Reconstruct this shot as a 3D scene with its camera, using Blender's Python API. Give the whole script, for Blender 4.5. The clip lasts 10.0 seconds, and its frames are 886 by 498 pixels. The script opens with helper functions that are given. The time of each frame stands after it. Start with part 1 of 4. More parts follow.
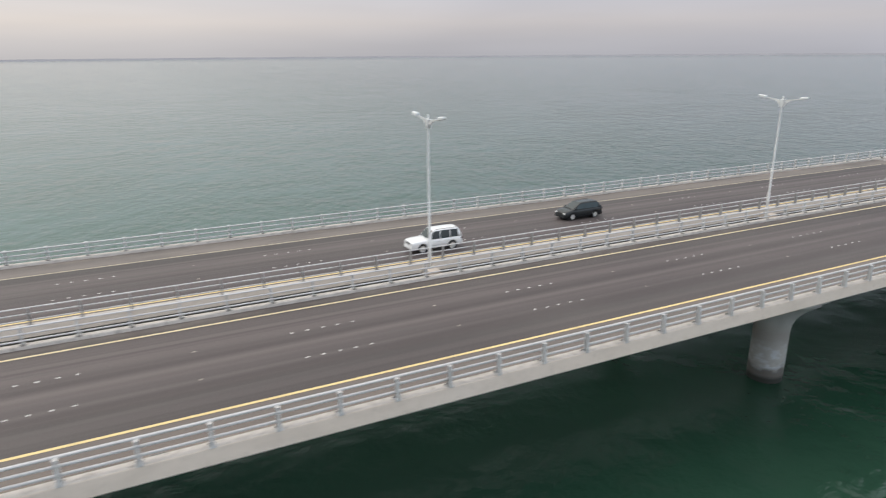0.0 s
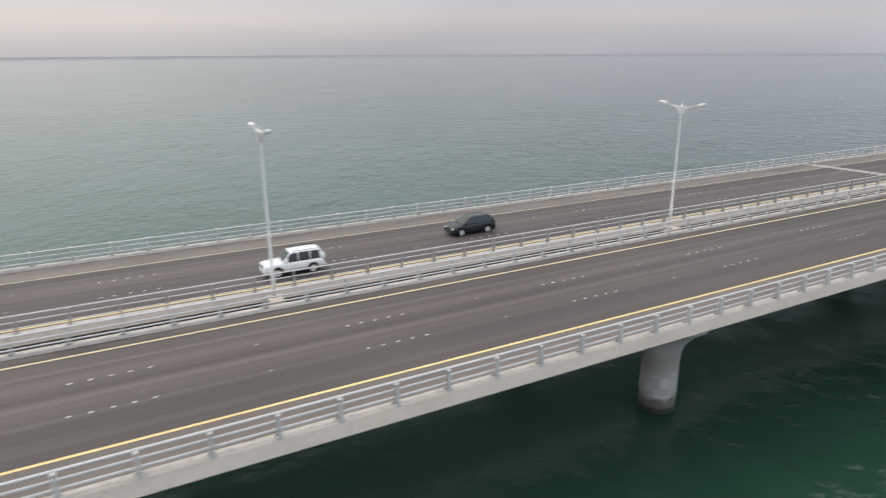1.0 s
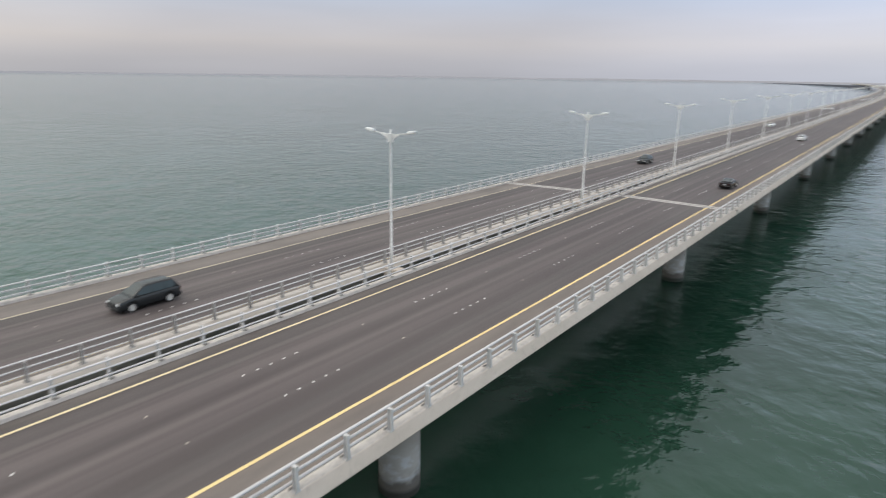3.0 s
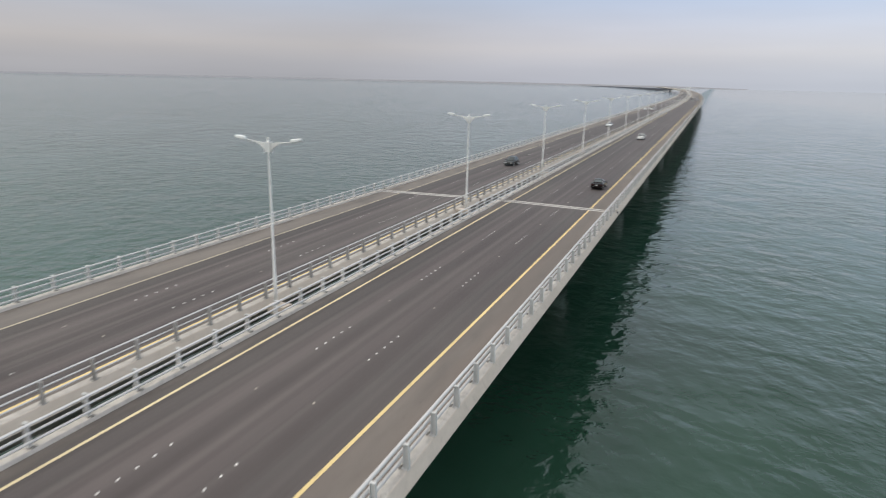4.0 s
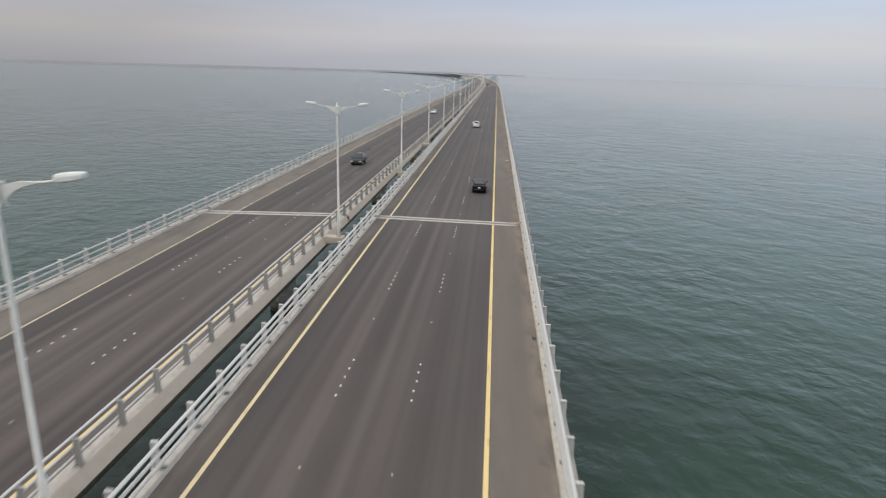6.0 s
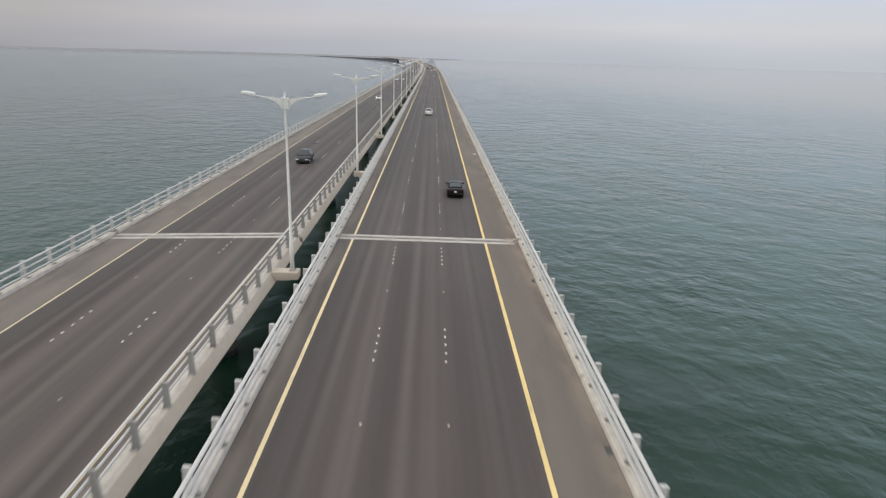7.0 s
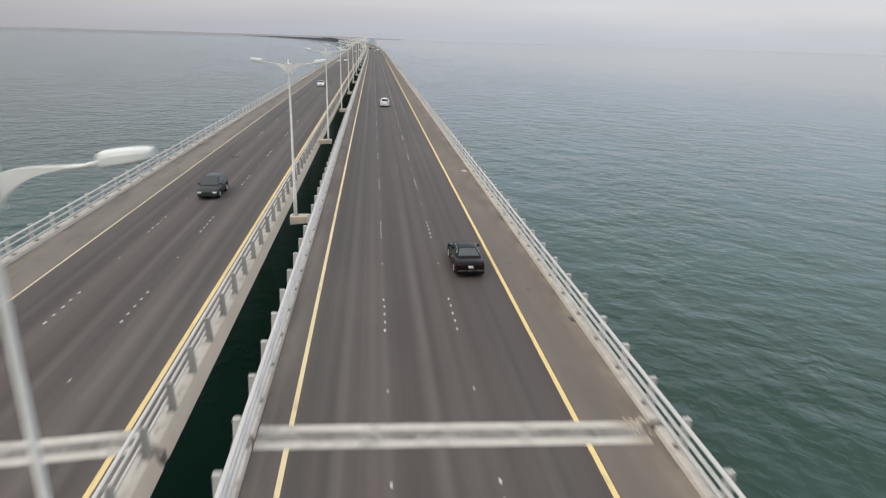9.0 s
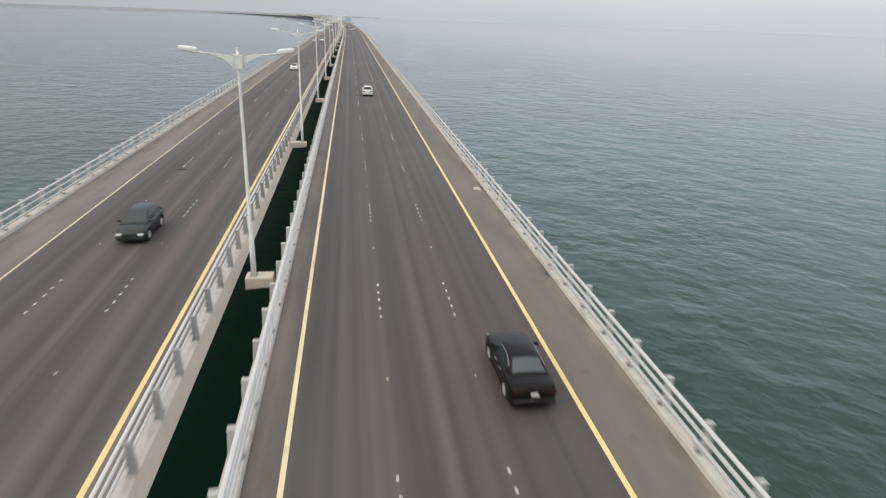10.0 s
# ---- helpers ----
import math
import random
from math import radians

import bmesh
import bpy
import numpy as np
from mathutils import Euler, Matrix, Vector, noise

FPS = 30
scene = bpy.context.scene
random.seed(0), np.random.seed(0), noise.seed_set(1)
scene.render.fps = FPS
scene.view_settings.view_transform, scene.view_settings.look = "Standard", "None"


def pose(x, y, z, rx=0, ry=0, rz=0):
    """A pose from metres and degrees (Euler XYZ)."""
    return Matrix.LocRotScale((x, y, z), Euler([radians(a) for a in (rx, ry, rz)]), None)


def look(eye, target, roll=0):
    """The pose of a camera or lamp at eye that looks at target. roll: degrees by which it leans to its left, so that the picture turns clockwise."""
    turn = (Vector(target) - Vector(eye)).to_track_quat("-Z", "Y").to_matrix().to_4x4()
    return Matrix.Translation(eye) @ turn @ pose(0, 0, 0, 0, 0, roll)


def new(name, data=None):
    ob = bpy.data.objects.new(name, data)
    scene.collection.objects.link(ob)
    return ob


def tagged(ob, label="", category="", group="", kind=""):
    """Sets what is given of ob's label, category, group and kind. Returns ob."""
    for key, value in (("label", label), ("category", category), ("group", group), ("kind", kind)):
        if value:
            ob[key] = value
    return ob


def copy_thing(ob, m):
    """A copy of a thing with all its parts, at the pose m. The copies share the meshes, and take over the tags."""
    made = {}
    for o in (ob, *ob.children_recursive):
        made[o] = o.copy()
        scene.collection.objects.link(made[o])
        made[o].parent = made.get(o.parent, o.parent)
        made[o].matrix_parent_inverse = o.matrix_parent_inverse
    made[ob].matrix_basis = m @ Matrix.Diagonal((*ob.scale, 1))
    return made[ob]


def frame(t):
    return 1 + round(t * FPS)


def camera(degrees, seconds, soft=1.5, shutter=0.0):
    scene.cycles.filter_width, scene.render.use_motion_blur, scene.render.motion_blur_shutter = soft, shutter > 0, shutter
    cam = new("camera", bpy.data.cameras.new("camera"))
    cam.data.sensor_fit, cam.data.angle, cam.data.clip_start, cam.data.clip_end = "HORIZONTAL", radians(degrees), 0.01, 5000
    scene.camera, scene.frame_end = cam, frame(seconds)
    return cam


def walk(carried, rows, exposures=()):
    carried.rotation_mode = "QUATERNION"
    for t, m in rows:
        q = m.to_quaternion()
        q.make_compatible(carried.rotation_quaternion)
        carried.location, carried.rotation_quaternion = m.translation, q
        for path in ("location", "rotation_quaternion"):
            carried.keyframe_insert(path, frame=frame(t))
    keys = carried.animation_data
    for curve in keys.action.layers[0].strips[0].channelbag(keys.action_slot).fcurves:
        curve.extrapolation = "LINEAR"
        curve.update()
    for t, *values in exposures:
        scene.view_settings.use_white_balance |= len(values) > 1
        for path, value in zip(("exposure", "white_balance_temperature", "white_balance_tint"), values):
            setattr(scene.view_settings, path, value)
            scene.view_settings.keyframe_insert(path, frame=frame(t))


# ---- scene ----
# seconds, place, heading, tilt, lean
PATH = (
    (0.0, 39.43, -107.21, 16.54, 64.12, -17.20, 0.44),
    (0.5, 39.36, -101.59, 16.62, 63.72, -17.23, 0.50),
    (1.0, 38.87, -96.50, 16.81, 61.97, -17.31, 0.32),
    (1.5, 37.96, -92.94, 16.88, 57.91, -17.18, 0.15),
    (2.0, 36.63, -90.75, 16.90, 51.73, -16.87, -0.19),
    (2.5, 34.67, -89.56, 16.87, 44.36, -16.13, -0.54),
    (3.1, 30.82, -88.06, 16.69, 35.12, -15.38, -0.84),
    (4.4, 20.72, -80.97, 16.19, 17.80, -15.05, -1.47),
    (5.2, 14.88, -73.85, 15.79, 10.42, -14.75, -1.63),
    (5.6, 12.14, -69.46, 15.46, 7.01, -14.76, -1.81),
    (6.1, 9.40, -63.27, 15.18, 3.64, -16.11, -1.74),
    (7.4, 4.48, -45.12, 14.58, -2.87, -17.11, -1.65),
    (8.0, 3.40, -36.07, 14.37, -4.43, -17.53, -1.77),
    (8.5, 2.69, -28.21, 14.25, -5.80, -17.89, -1.99),
    (9.0, 2.44, -20.00, 14.08, -6.53, -18.52, -1.72),
    (9.5, 2.09, -11.90, 13.99, -7.41, -19.25, -1.76),
    (10.0, 1.61, -3.64, 13.99, -8.67, -20.17, -2.10),
)
cam = camera(70.1, 10.0, soft=1.15, shutter=0.6)
walk(cam, [(t, pose(x, y, z, 0, 0, yaw) @ pose(0, 0, 0, 90 + tilt) @ pose(0, 0, 0, 0, 0, -lean))
           for t, x, y, z, yaw, tilt, lean in PATH],
     exposures=((0, 0.10, 6330, 12), (3, 0.10, 6330, 11), (4.5, -0.14, 6400, 10), (5.5, -0.22, 6450, 10), (7.5, -0.15, 6500, 10),
                (9, -0.09, 6520, 10), (10, 0.02, 6520, 10)))
# ---- light: a hazy, overcast evening sky, brighter and warmer towards the veiled sun ----
SUN_HEADING = 118.0     # degrees left of +y
SUN_HEIGHT = 48.0
sun_dir = Vector((-math.sin(radians(SUN_HEADING)), math.cos(radians(SUN_HEADING)), math.tan(radians(SUN_HEIGHT)))).normalized()

world = bpy.data.worlds.new("hazy_sky")
scene.world = world
world.use_nodes = True
wn, wl = world.node_tree.nodes, world.node_tree.links
wn.clear()
w_out = wn.new("ShaderNodeOutputWorld")
w_bg = wn.new("ShaderNodeBackground")
w_sky = wn.new("ShaderNodeTexSky")
w_sky.sky_type, w_sky.sun_disc = "NISHITA", False
w_sky.sun_elevation, w_sky.sun_rotation = radians(SUN_HEIGHT), radians(-SUN_HEADING)
w_sky.air_density, w_sky.dust_density, w_sky.ozone_density = 1.5, 6.0, 1.0
w_co = wn.new("ShaderNodeTexCoord")
w_sep = wn.new("ShaderNodeSeparateXYZ")
wl.new(w_co.outputs["Generated"], w_sep.inputs[0])
w_ramp = wn.new("ShaderNodeValToRGB")
wl.new(w_sep.outputs["Z"], w_ramp.inputs[0])
STOPS = ((0.0, (0.485, 0.49, 0.515)), (0.018, (0.525, 0.525, 0.545)), (0.045, (0.63, 0.61, 0.605)), (0.075, (0.60, 0.61, 0.65)),
         (0.115, (0.535, 0.61, 0.73)), (0.22, (0.69, 0.81, 0.87)), (0.40, (0.79, 0.885, 0.93)), (0.7, (0.98, 1.03, 1.09)), (1.0, (1.30, 1.34, 1.40)))
els = w_ramp.color_ramp.elements
while len(els) < len(STOPS):
    els.new(0.5)
for el, (at, c) in zip(els, STOPS):
    el.position, el.color = at, (*c, 1)
# warm veil round the hidden sun, cool on the far side
w_dot = wn.new("ShaderNodeVectorMath")
w_dot.operation = "DOT_PRODUCT"
wl.new(w_co.outputs["Generated"], w_dot.inputs[0])
w_dot.inputs[1].default_value = sun_dir
w_glow = wn.new("ShaderNodeValToRGB")
w_half = wn.new("ShaderNodeMapRange")
w_half.inputs["From Min"].default_value, w_half.inputs["From Max"].default_value = -1.0, 1.0
wl.new(w_dot.outputs["Value"], w_half.inputs["Value"])
wl.new(w_half.outputs[0], w_glow.inputs[0])
GLOW = ((0.05, (1.50, 1.51, 1.50)), (0.175, (1.34, 1.38, 1.42)), (0.285, (1.24, 1.29, 1.35)), (0.415, (1.12, 1.13, 1.18)),
        (0.53, (0.935, 0.925, 0.93)), (0.70, (0.965, 0.94, 0.92)), (0.82, (1.18, 1.12, 1.03)), (0.92, (1.34, 1.26, 1.12)), (1.0, (1.9, 1.75, 1.5)))
els = w_glow.color_ramp.elements
while len(els) < len(GLOW):
    els.new(0.5)
for el, (at, c) in zip(els, GLOW):
    el.position, el.color = at, (*c, 1)
w_mul = wn.new("ShaderNodeMix")
w_mul.data_type, w_mul.blend_type = "RGBA", "MULTIPLY"
w_mul.inputs["Factor"].default_value = 1.0
wl.new(w_ramp.outputs[0], w_mul.inputs["A"])
wl.new(w_glow.outputs[0], w_mul.inputs["B"])
w_noise = wn.new("ShaderNodeTexNoise")
w_map = wn.new("ShaderNodeMapping")
w_map.inputs["Scale"].default_value = (2.0, 2.0, 16.0)
wl.new(w_co.outputs["Generated"], w_map.inputs[0])
wl.new(w_map.outputs[0], w_noise.inputs["Vector"])
w_noise.inputs["Scale"].default_value, w_noise.inputs["Detail"].default_value = 1.3, 3.0
w_cl = wn.new("ShaderNodeMapRange")
w_cl.inputs["From Min"].default_value, w_cl.inputs["From Max"].default_value = 0.3, 0.7
w_cl.inputs["To Min"].default_value, w_cl.inputs["To Max"].default_value = 0.96, 1.04
wl.new(w_noise.outputs[0], w_cl.inputs["Value"])
w_mul2 = wn.new("ShaderNodeVectorMath")
w_mul2.operation = "SCALE"
wl.new(w_mul.outputs["Result"], w_mul2.inputs[0])
wl.new(w_cl.outputs[0], w_mul2.inputs["Scale"])
w_skys = wn.new("ShaderNodeVectorMath")
w_skys.operation = "SCALE"
w_skys.inputs["Scale"].default_value = 0.06
wl.new(w_sky.outputs[0], w_skys.inputs[0])
w_mix = wn.new("ShaderNodeMix")
w_mix.data_type = "RGBA"
w_mix.inputs["Factor"].default_value = 0.9
wl.new(w_skys.outputs[0], w_mix.inputs["A"])
wl.new(w_mul2.outputs[0], w_mix.inputs["B"])
wl.new(w_mix.outputs["Result"], w_bg.inputs["Color"])
w_bg.inputs["Strength"].default_value = 1.0
wl.new(w_bg.outputs[0], w_out.inputs[0])

sun = new("sun", bpy.data.lights.new("sun", "SUN"))
sun.data.energy, sun.data.angle, sun.data.color = 0.6, radians(25), (1.0, 0.92, 0.82)
sun.matrix_world = look((0, 0, 0), -sun_dir)


# ---- materials ----
class Mat:
    """A node material: a principled shader whose colour is built up in layers."""

    def __init__(self, name, color, rough=0.6, metal=0.0, spec=0.5):
        self.m = bpy.data.materials.new(name)
        self.m.use_nodes = True
        self.n, self.l = self.m.node_tree.nodes, self.m.node_tree.links
        self.b = self.n["Principled BSDF"]
        self.b.inputs["Base Color"].default_value = (*color, 1)
        self.b.inputs["Roughness"].default_value = rough
        self.b.inputs["Metallic"].default_value = metal
        self.b.inputs["Specular IOR Level"].default_value = spec
        rgb = self.n.new("ShaderNodeRGB")
        rgb.outputs[0].default_value = (*color, 1)
        self.col = rgb.outputs[0]
        self.co = self.n.new("ShaderNodeTexCoord").outputs["Object"]
        self.high = None

    def noise(self, scale, stretch=(1, 1, 1), detail=4.0, lo=0.35, hi=0.65, rough=0.55, seed=0.0):
        mp = self.n.new("ShaderNodeMapping")
        mp.inputs["Scale"].default_value = stretch
        mp.inputs["Location"].default_value = (seed, seed * 1.7, seed * 0.3)
        self.l.new(self.co, mp.inputs[0])
        t = self.n.new("ShaderNodeTexNoise")
        t.inputs["Scale"].default_value, t.inputs["Detail"].default_value = scale, detail
        t.inputs["Roughness"].default_value = rough
        self.l.new(mp.outputs[0], t.inputs["Vector"])
        r = self.n.new("ShaderNodeMapRange")
        r.inputs["From Min"].default_value, r.inputs["From Max"].default_value = lo, hi
        self.l.new(t.outputs[0], r.inputs["Value"])
        return r.outputs[0]

    def axis(self, which, lo, hi):
        """0 to 1 as one coordinate of the thing goes from lo to hi."""
        s = self.n.new("ShaderNodeSeparateXYZ")
        self.l.new(self.co, s.inputs[0])
        r = self.n.new("ShaderNodeMapRange")
        r.inputs["From Min"].default_value, r.inputs["From Max"].default_value = lo, hi
        self.l.new(s.outputs["XYZ".index(which)], r.inputs["Value"])
        return r.outputs[0]

    def math(self, op, a, b):
        t = self.n.new("ShaderNodeMath")
        t.operation = op
        for i, v in ((0, a), (1, b)):
            if isinstance(v, (int, float)):
                t.inputs[i].default_value = v
            else:
                self.l.new(v, t.inputs[i])
        t.use_clamp = True
        return t.outputs[0]

    def over(self, color, mask, amount=1.0, mode="MIX"):
        mx = self.n.new("ShaderNodeMix")
        mx.data_type, mx.blend_type = "RGBA", mode
        f = self.math("MULTIPLY", mask, amount)
        self.l.new(f, mx.inputs["Factor"])
        self.l.new(self.col, mx.inputs["A"])
        mx.inputs["B"].default_value = (*color, 1)
        self.col = mx.outputs["Result"]
        self.l.new(self.col, self.b.inputs["Base Color"])
        return self

    def each(self, amount):
        """Small change of value from piece to piece."""
        o = self.n.new("ShaderNodeObjectInfo")
        r = self.n.new("ShaderNodeMapRange")
        r.inputs["To Min"].default_value, r.inputs["To Max"].default_value = 1 - amount, 1 + amount
        self.l.new(o.outputs["Random"], r.inputs["Value"])
        h = self.n.new("ShaderNodeHueSaturation")
        self.l.new(r.outputs[0], h.inputs["Value"])
        self.l.new(self.col, h.inputs["Color"])
        self.col = h.outputs[0]
        self.l.new(self.col, self.b.inputs["Base Color"])
        return self

    def rough(self, mask, lo, hi):
        r = self.n.new("ShaderNodeMapRange")
        r.inputs["To Min"].default_value, r.inputs["To Max"].default_value = lo, hi
        self.l.new(mask, r.inputs["Value"])
        self.l.new(r.outputs[0], self.b.inputs["Roughness"])
        return self

    def bump(self, height, distance, strength=1.0):
        bp = self.n.new("ShaderNodeBump")
        bp.inputs["Distance"].default_value, bp.inputs["Strength"].default_value = distance, strength
        self.l.new(height, bp.inputs["Height"])
        if self.high is not None:
            self.l.new(self.high, bp.inputs["Normal"])
        self.high = bp.outputs[0]
        self.l.new(self.high, self.b.inputs["Normal"])
        return self


def asphalt(name, seed, x_line, x_kerb):
    a = Mat(name, (0.0465, 0.0325, 0.0328), 0.68, spec=0.56)
    a.over((0.115, 0.089, 0.088), a.noise(0.62, (1, 0.004, 1), 2.0, 0.42, 0.70, seed=seed), 0.75)
    a.over((0.146, 0.114, 0.114), a.noise(1.9, (1, 0.0035, 1), 2.0, 0.52, 0.72, seed=seed + 5.1), 0.3)
    a.over((0.028, 0.025, 0.0245), a.noise(0.52, (1, 0.005, 1), 2.0, 0.45, 0.72, seed=seed + 3.3), 0.75)
    # dusty strips in the middle of the lanes, darker wheel tracks beside them
    u = a.axis("X", x_line, x_line + 3.67)
    u.node.clamp = False
    pp = a.n.new("ShaderNodeMath")
    pp.operation = "PINGPONG"
    a.l.new(u, pp.inputs[0])
    pp.inputs[1].default_value = 0.5
    for lo, hi, c, amount, k in ((0.40, 0.48, (0.137, 0.112, 0.106), 0.55, 1.0), (0.10, 0.0, (0.124, 0.108, 0.101), 0.4, 2.0)):
        r = a.n.new("ShaderNodeMapRange")
        r.interpolation_type = "SMOOTHSTEP"
        r.inputs["From Min"].default_value, r.inputs["From Max"].default_value = lo, hi
        a.l.new(pp.outputs[0], r.inputs["Value"])
        a.over(c, a.math("MULTIPLY", r.outputs[0], a.noise(0.5, (1, 0.03, 1), 3.0, 0.3, 0.65, seed=seed + k)), amount)
    # dust between the inner line and the kerb
    dust = a.math("MULTIPLY", a.axis("X", x_kerb + 1.3 * (1 if x_line > x_kerb else -1), x_kerb), a.noise(0.7, (1, 0.2, 1), 5.0, 0.2, 0.6, seed=seed + 13))
    a.over((0.235, 0.200, 0.172), dust, 1.0)
    a.over((0.17, 0.15, 0.135), a.noise(0.07, (1, 0.35, 1), 5.0, 0.5, 0.8, seed=seed + 7), 0.35)
    a.over((0.06, 0.055, 0.052), a.noise(1.3, (1, 0.12, 1), 4.0, 0.58, 0.8, seed=seed + 9), 0.5)
    g = a.noise(45, detail=2.0, lo=0.3, hi=0.7)
    a.over((0.17, 0.155, 0.142), g, 0.2)
    a.bump(g, 0.006, 0.5)
    return a.m


def shoulder(name, x_kerb, x_line, base, patchy):
    a = Mat(name, base, 0.8, spec=0.4)
    a.over((0.125, 0.112, 0.103), a.noise(0.5, (1, 0.05, 1), 4.0, 0.4, 0.7), 0.6)
    a.over((0.26, 0.225, 0.195), a.noise(0.35, (1, 0.25, 1), 5.0, 0.5, 0.75, seed=4), 0.45)
    sand = a.math("MULTIPLY", a.axis("X", x_line + 0.68 * (x_kerb - x_line), x_kerb), a.noise(0.8, (1, 0.4, 1), 6.0, 0.36, 0.58, seed=8))
    a.over((0.36, 0.30, 0.25), sand, 0.6)
    a.over((0.06, 0.055, 0.05), a.noise(0.9, (1, 0.5, 1), 5.0, 0.66, 0.78, seed=12), 0.6)
    a.over((0.075, 0.068, 0.063), a.noise(0.8, (1, 0.22, 1), 5.0, 0.5, 0.66, seed=17), patchy)
    g = a.noise(40, detail=2.0, lo=0.3, hi=0.7)
    a.over((0.24, 0.22, 0.2), g, 0.2)
    a.bump(g, 0.006, 0.5)
    return a.m


def concrete(name, base=(0.63, 0.585, 0.54), dark=(0.45, 0.415, 0.38), stain=0.5):
    a = Mat(name, base, 0.85, spec=0.3)
    a.over(dark, a.noise(0.8, (1, 0.25, 1), 5.0, 0.42, 0.75), 0.55)
    a.over((0.66, 0.60, 0.545), a.noise(0.25, (1, 0.3, 1), 3.0, 0.45, 0.7, seed=5), 0.5)
    a.over((0.17, 0.145, 0.125), a.noise(3.0, (1, 0.6, 0.25), 5.0, 0.6, 0.78, seed=9), stain)
    a.over((dark[0] * 0.8, dark[1] * 0.8, dark[2] * 0.8), a.noise(2.6, (1, 0.7, 1), 6.0, 0.46, 0.66, seed=21), stain * 0.6)
    g = a.noise(22, detail=4.0)
    a.over(dark, g, 0.15)
    a.bump(g, 0.01, 0.4)
    return a.m


M_KERB = concrete("kerb_concrete", stain=0.8)
# outer kerb face, same concrete tinted warmer to offset the cool light on it
M_EDGE = concrete("kerb_concrete_warm_tint", (0.60, 0.525, 0.45), (0.47, 0.41, 0.35), 0.25)
M_BLOCK = concrete("block_concrete", (0.56, 0.485, 0.415), (0.40, 0.345, 0.295), 0.3)
# girder concrete darkened to cut light bounced back under the decks
M_GIRDER = concrete("dimmed_girder_concrete", (0.26, 0.245, 0.225), (0.17, 0.16, 0.148), 0.4)


def pier_concrete():
    a = Mat("pier_concrete", (0.50, 0.475, 0.44), 0.85, spec=0.3)
    a.over((0.36, 0.34, 0.315), a.noise(0.5, (1, 1, 0.35), 5.0, 0.4, 0.7), 0.6)
    a.over((0.60, 0.62, 0.64), a.math("MULTIPLY", a.noise(1.1, (1, 1, 2.2), 4.0, 0.48, 0.62, seed=3), a.axis("Z", -6.6, -8.8)), 0.8)
    a.over((0.30, 0.255, 0.215), a.math("MULTIPLY", a.axis("Z", -5.6, -6.6), a.axis("Z", -8.2, -7.2)), 0.55)
    tide = a.math("ADD", a.axis("Z", -9.8, -10.3), a.math("MULTIPLY", a.axis("Z", -8.9, -9.9), a.noise(0.8, (1, 1, 1), 4.0, 0.4, 0.7)))
    a.over((0.105, 0.092, 0.078), tide, 0.85)
    a.over((0.035, 0.038, 0.032), a.axis("Z", -10.6, -10.95), 0.9)
    g = a.noise(18, detail=4.0)
    a.bump(g, 0.012, 0.4)
    return a.m


M_PIER = pier_concrete()


def paint_line(name, c, worn=(0.20, 0.17, 0.13)):
    a = Mat(name, c, 0.7, spec=0.3)
    a.over(worn, a.noise(2.2, (1.5, 0.35, 1), 6.0, 0.55, 0.75), 0.55)
    a.over((c[0] * 0.7, c[1] * 0.68, c[2] * 0.7), a.noise(0.6, (1, 0.2, 1), 3.0), 0.4)
    return a.m


M_YELLOW = paint_line("yellow_paint", (0.82, 0.635, 0.30))
M_YELLOW_2 = paint_line("faded_yellow_paint", (0.80, 0.665, 0.41))
M_CREAM = paint_line("pale_yellow_paint", (0.63, 0.55, 0.40))


def joint_mat():
    a = Mat("joint_concrete", (0.52, 0.49, 0.46), 0.8, spec=0.3)
    a.over((0.25, 0.235, 0.22), a.noise(0.7, (1, 0.5, 1), 3.0, 0.5, 0.75), 0.7)
    a.over((0.64, 0.61, 0.58), a.noise(1.6, (1, 0.5, 1), 3.0, 0.5, 0.7, seed=4), 0.5)
    a.over((0.34, 0.275, 0.22), a.math("MULTIPLY", a.axis("X", 11.4, 12.5), a.noise(1.4, (1, 1, 1), 4.0, 0.25, 0.6, seed=8)), 0.9)
    a.bump(a.noise(20), 0.01, 0.4)
    return a.m


M_JOINT = joint_mat()
M_SEAL = Mat("joint_rubber", (0.13, 0.125, 0.12), 0.7).m
_s = Mat("joint_strip", (0.20, 0.185, 0.175), 0.75)
_s.over((0.38, 0.36, 0.34), _s.noise(0.7, (1, 1, 1), 3.0, 0.42, 0.62), 0.85)
_s.over((0.10, 0.092, 0.087), _s.noise(1.5, (1, 0.6, 1), 4.0, 0.52, 0.7, seed=5), 0.7)
M_STRIP = _s.m
M_STUD_2 = Mat("amber_reflector", (0.45, 0.40, 0.33), 0.5).each(0.25).m
M_STUD = Mat("white_ceramic", (0.80, 0.78, 0.74), 0.35).each(0.12).m


def metal_paint(name, c, dark, rough=0.45, metal=0.0, amount=0.5):
    a = Mat(name, c, rough, metal)
    a.over(dark, a.noise(1.6, (1, 0.4, 1), 5.0, 0.45, 0.75), amount)
    a.over(dark, a.noise(14, (1, 1, 0.3), 4.0, 0.55, 0.8, seed=2), amount * 0.6)
    return a


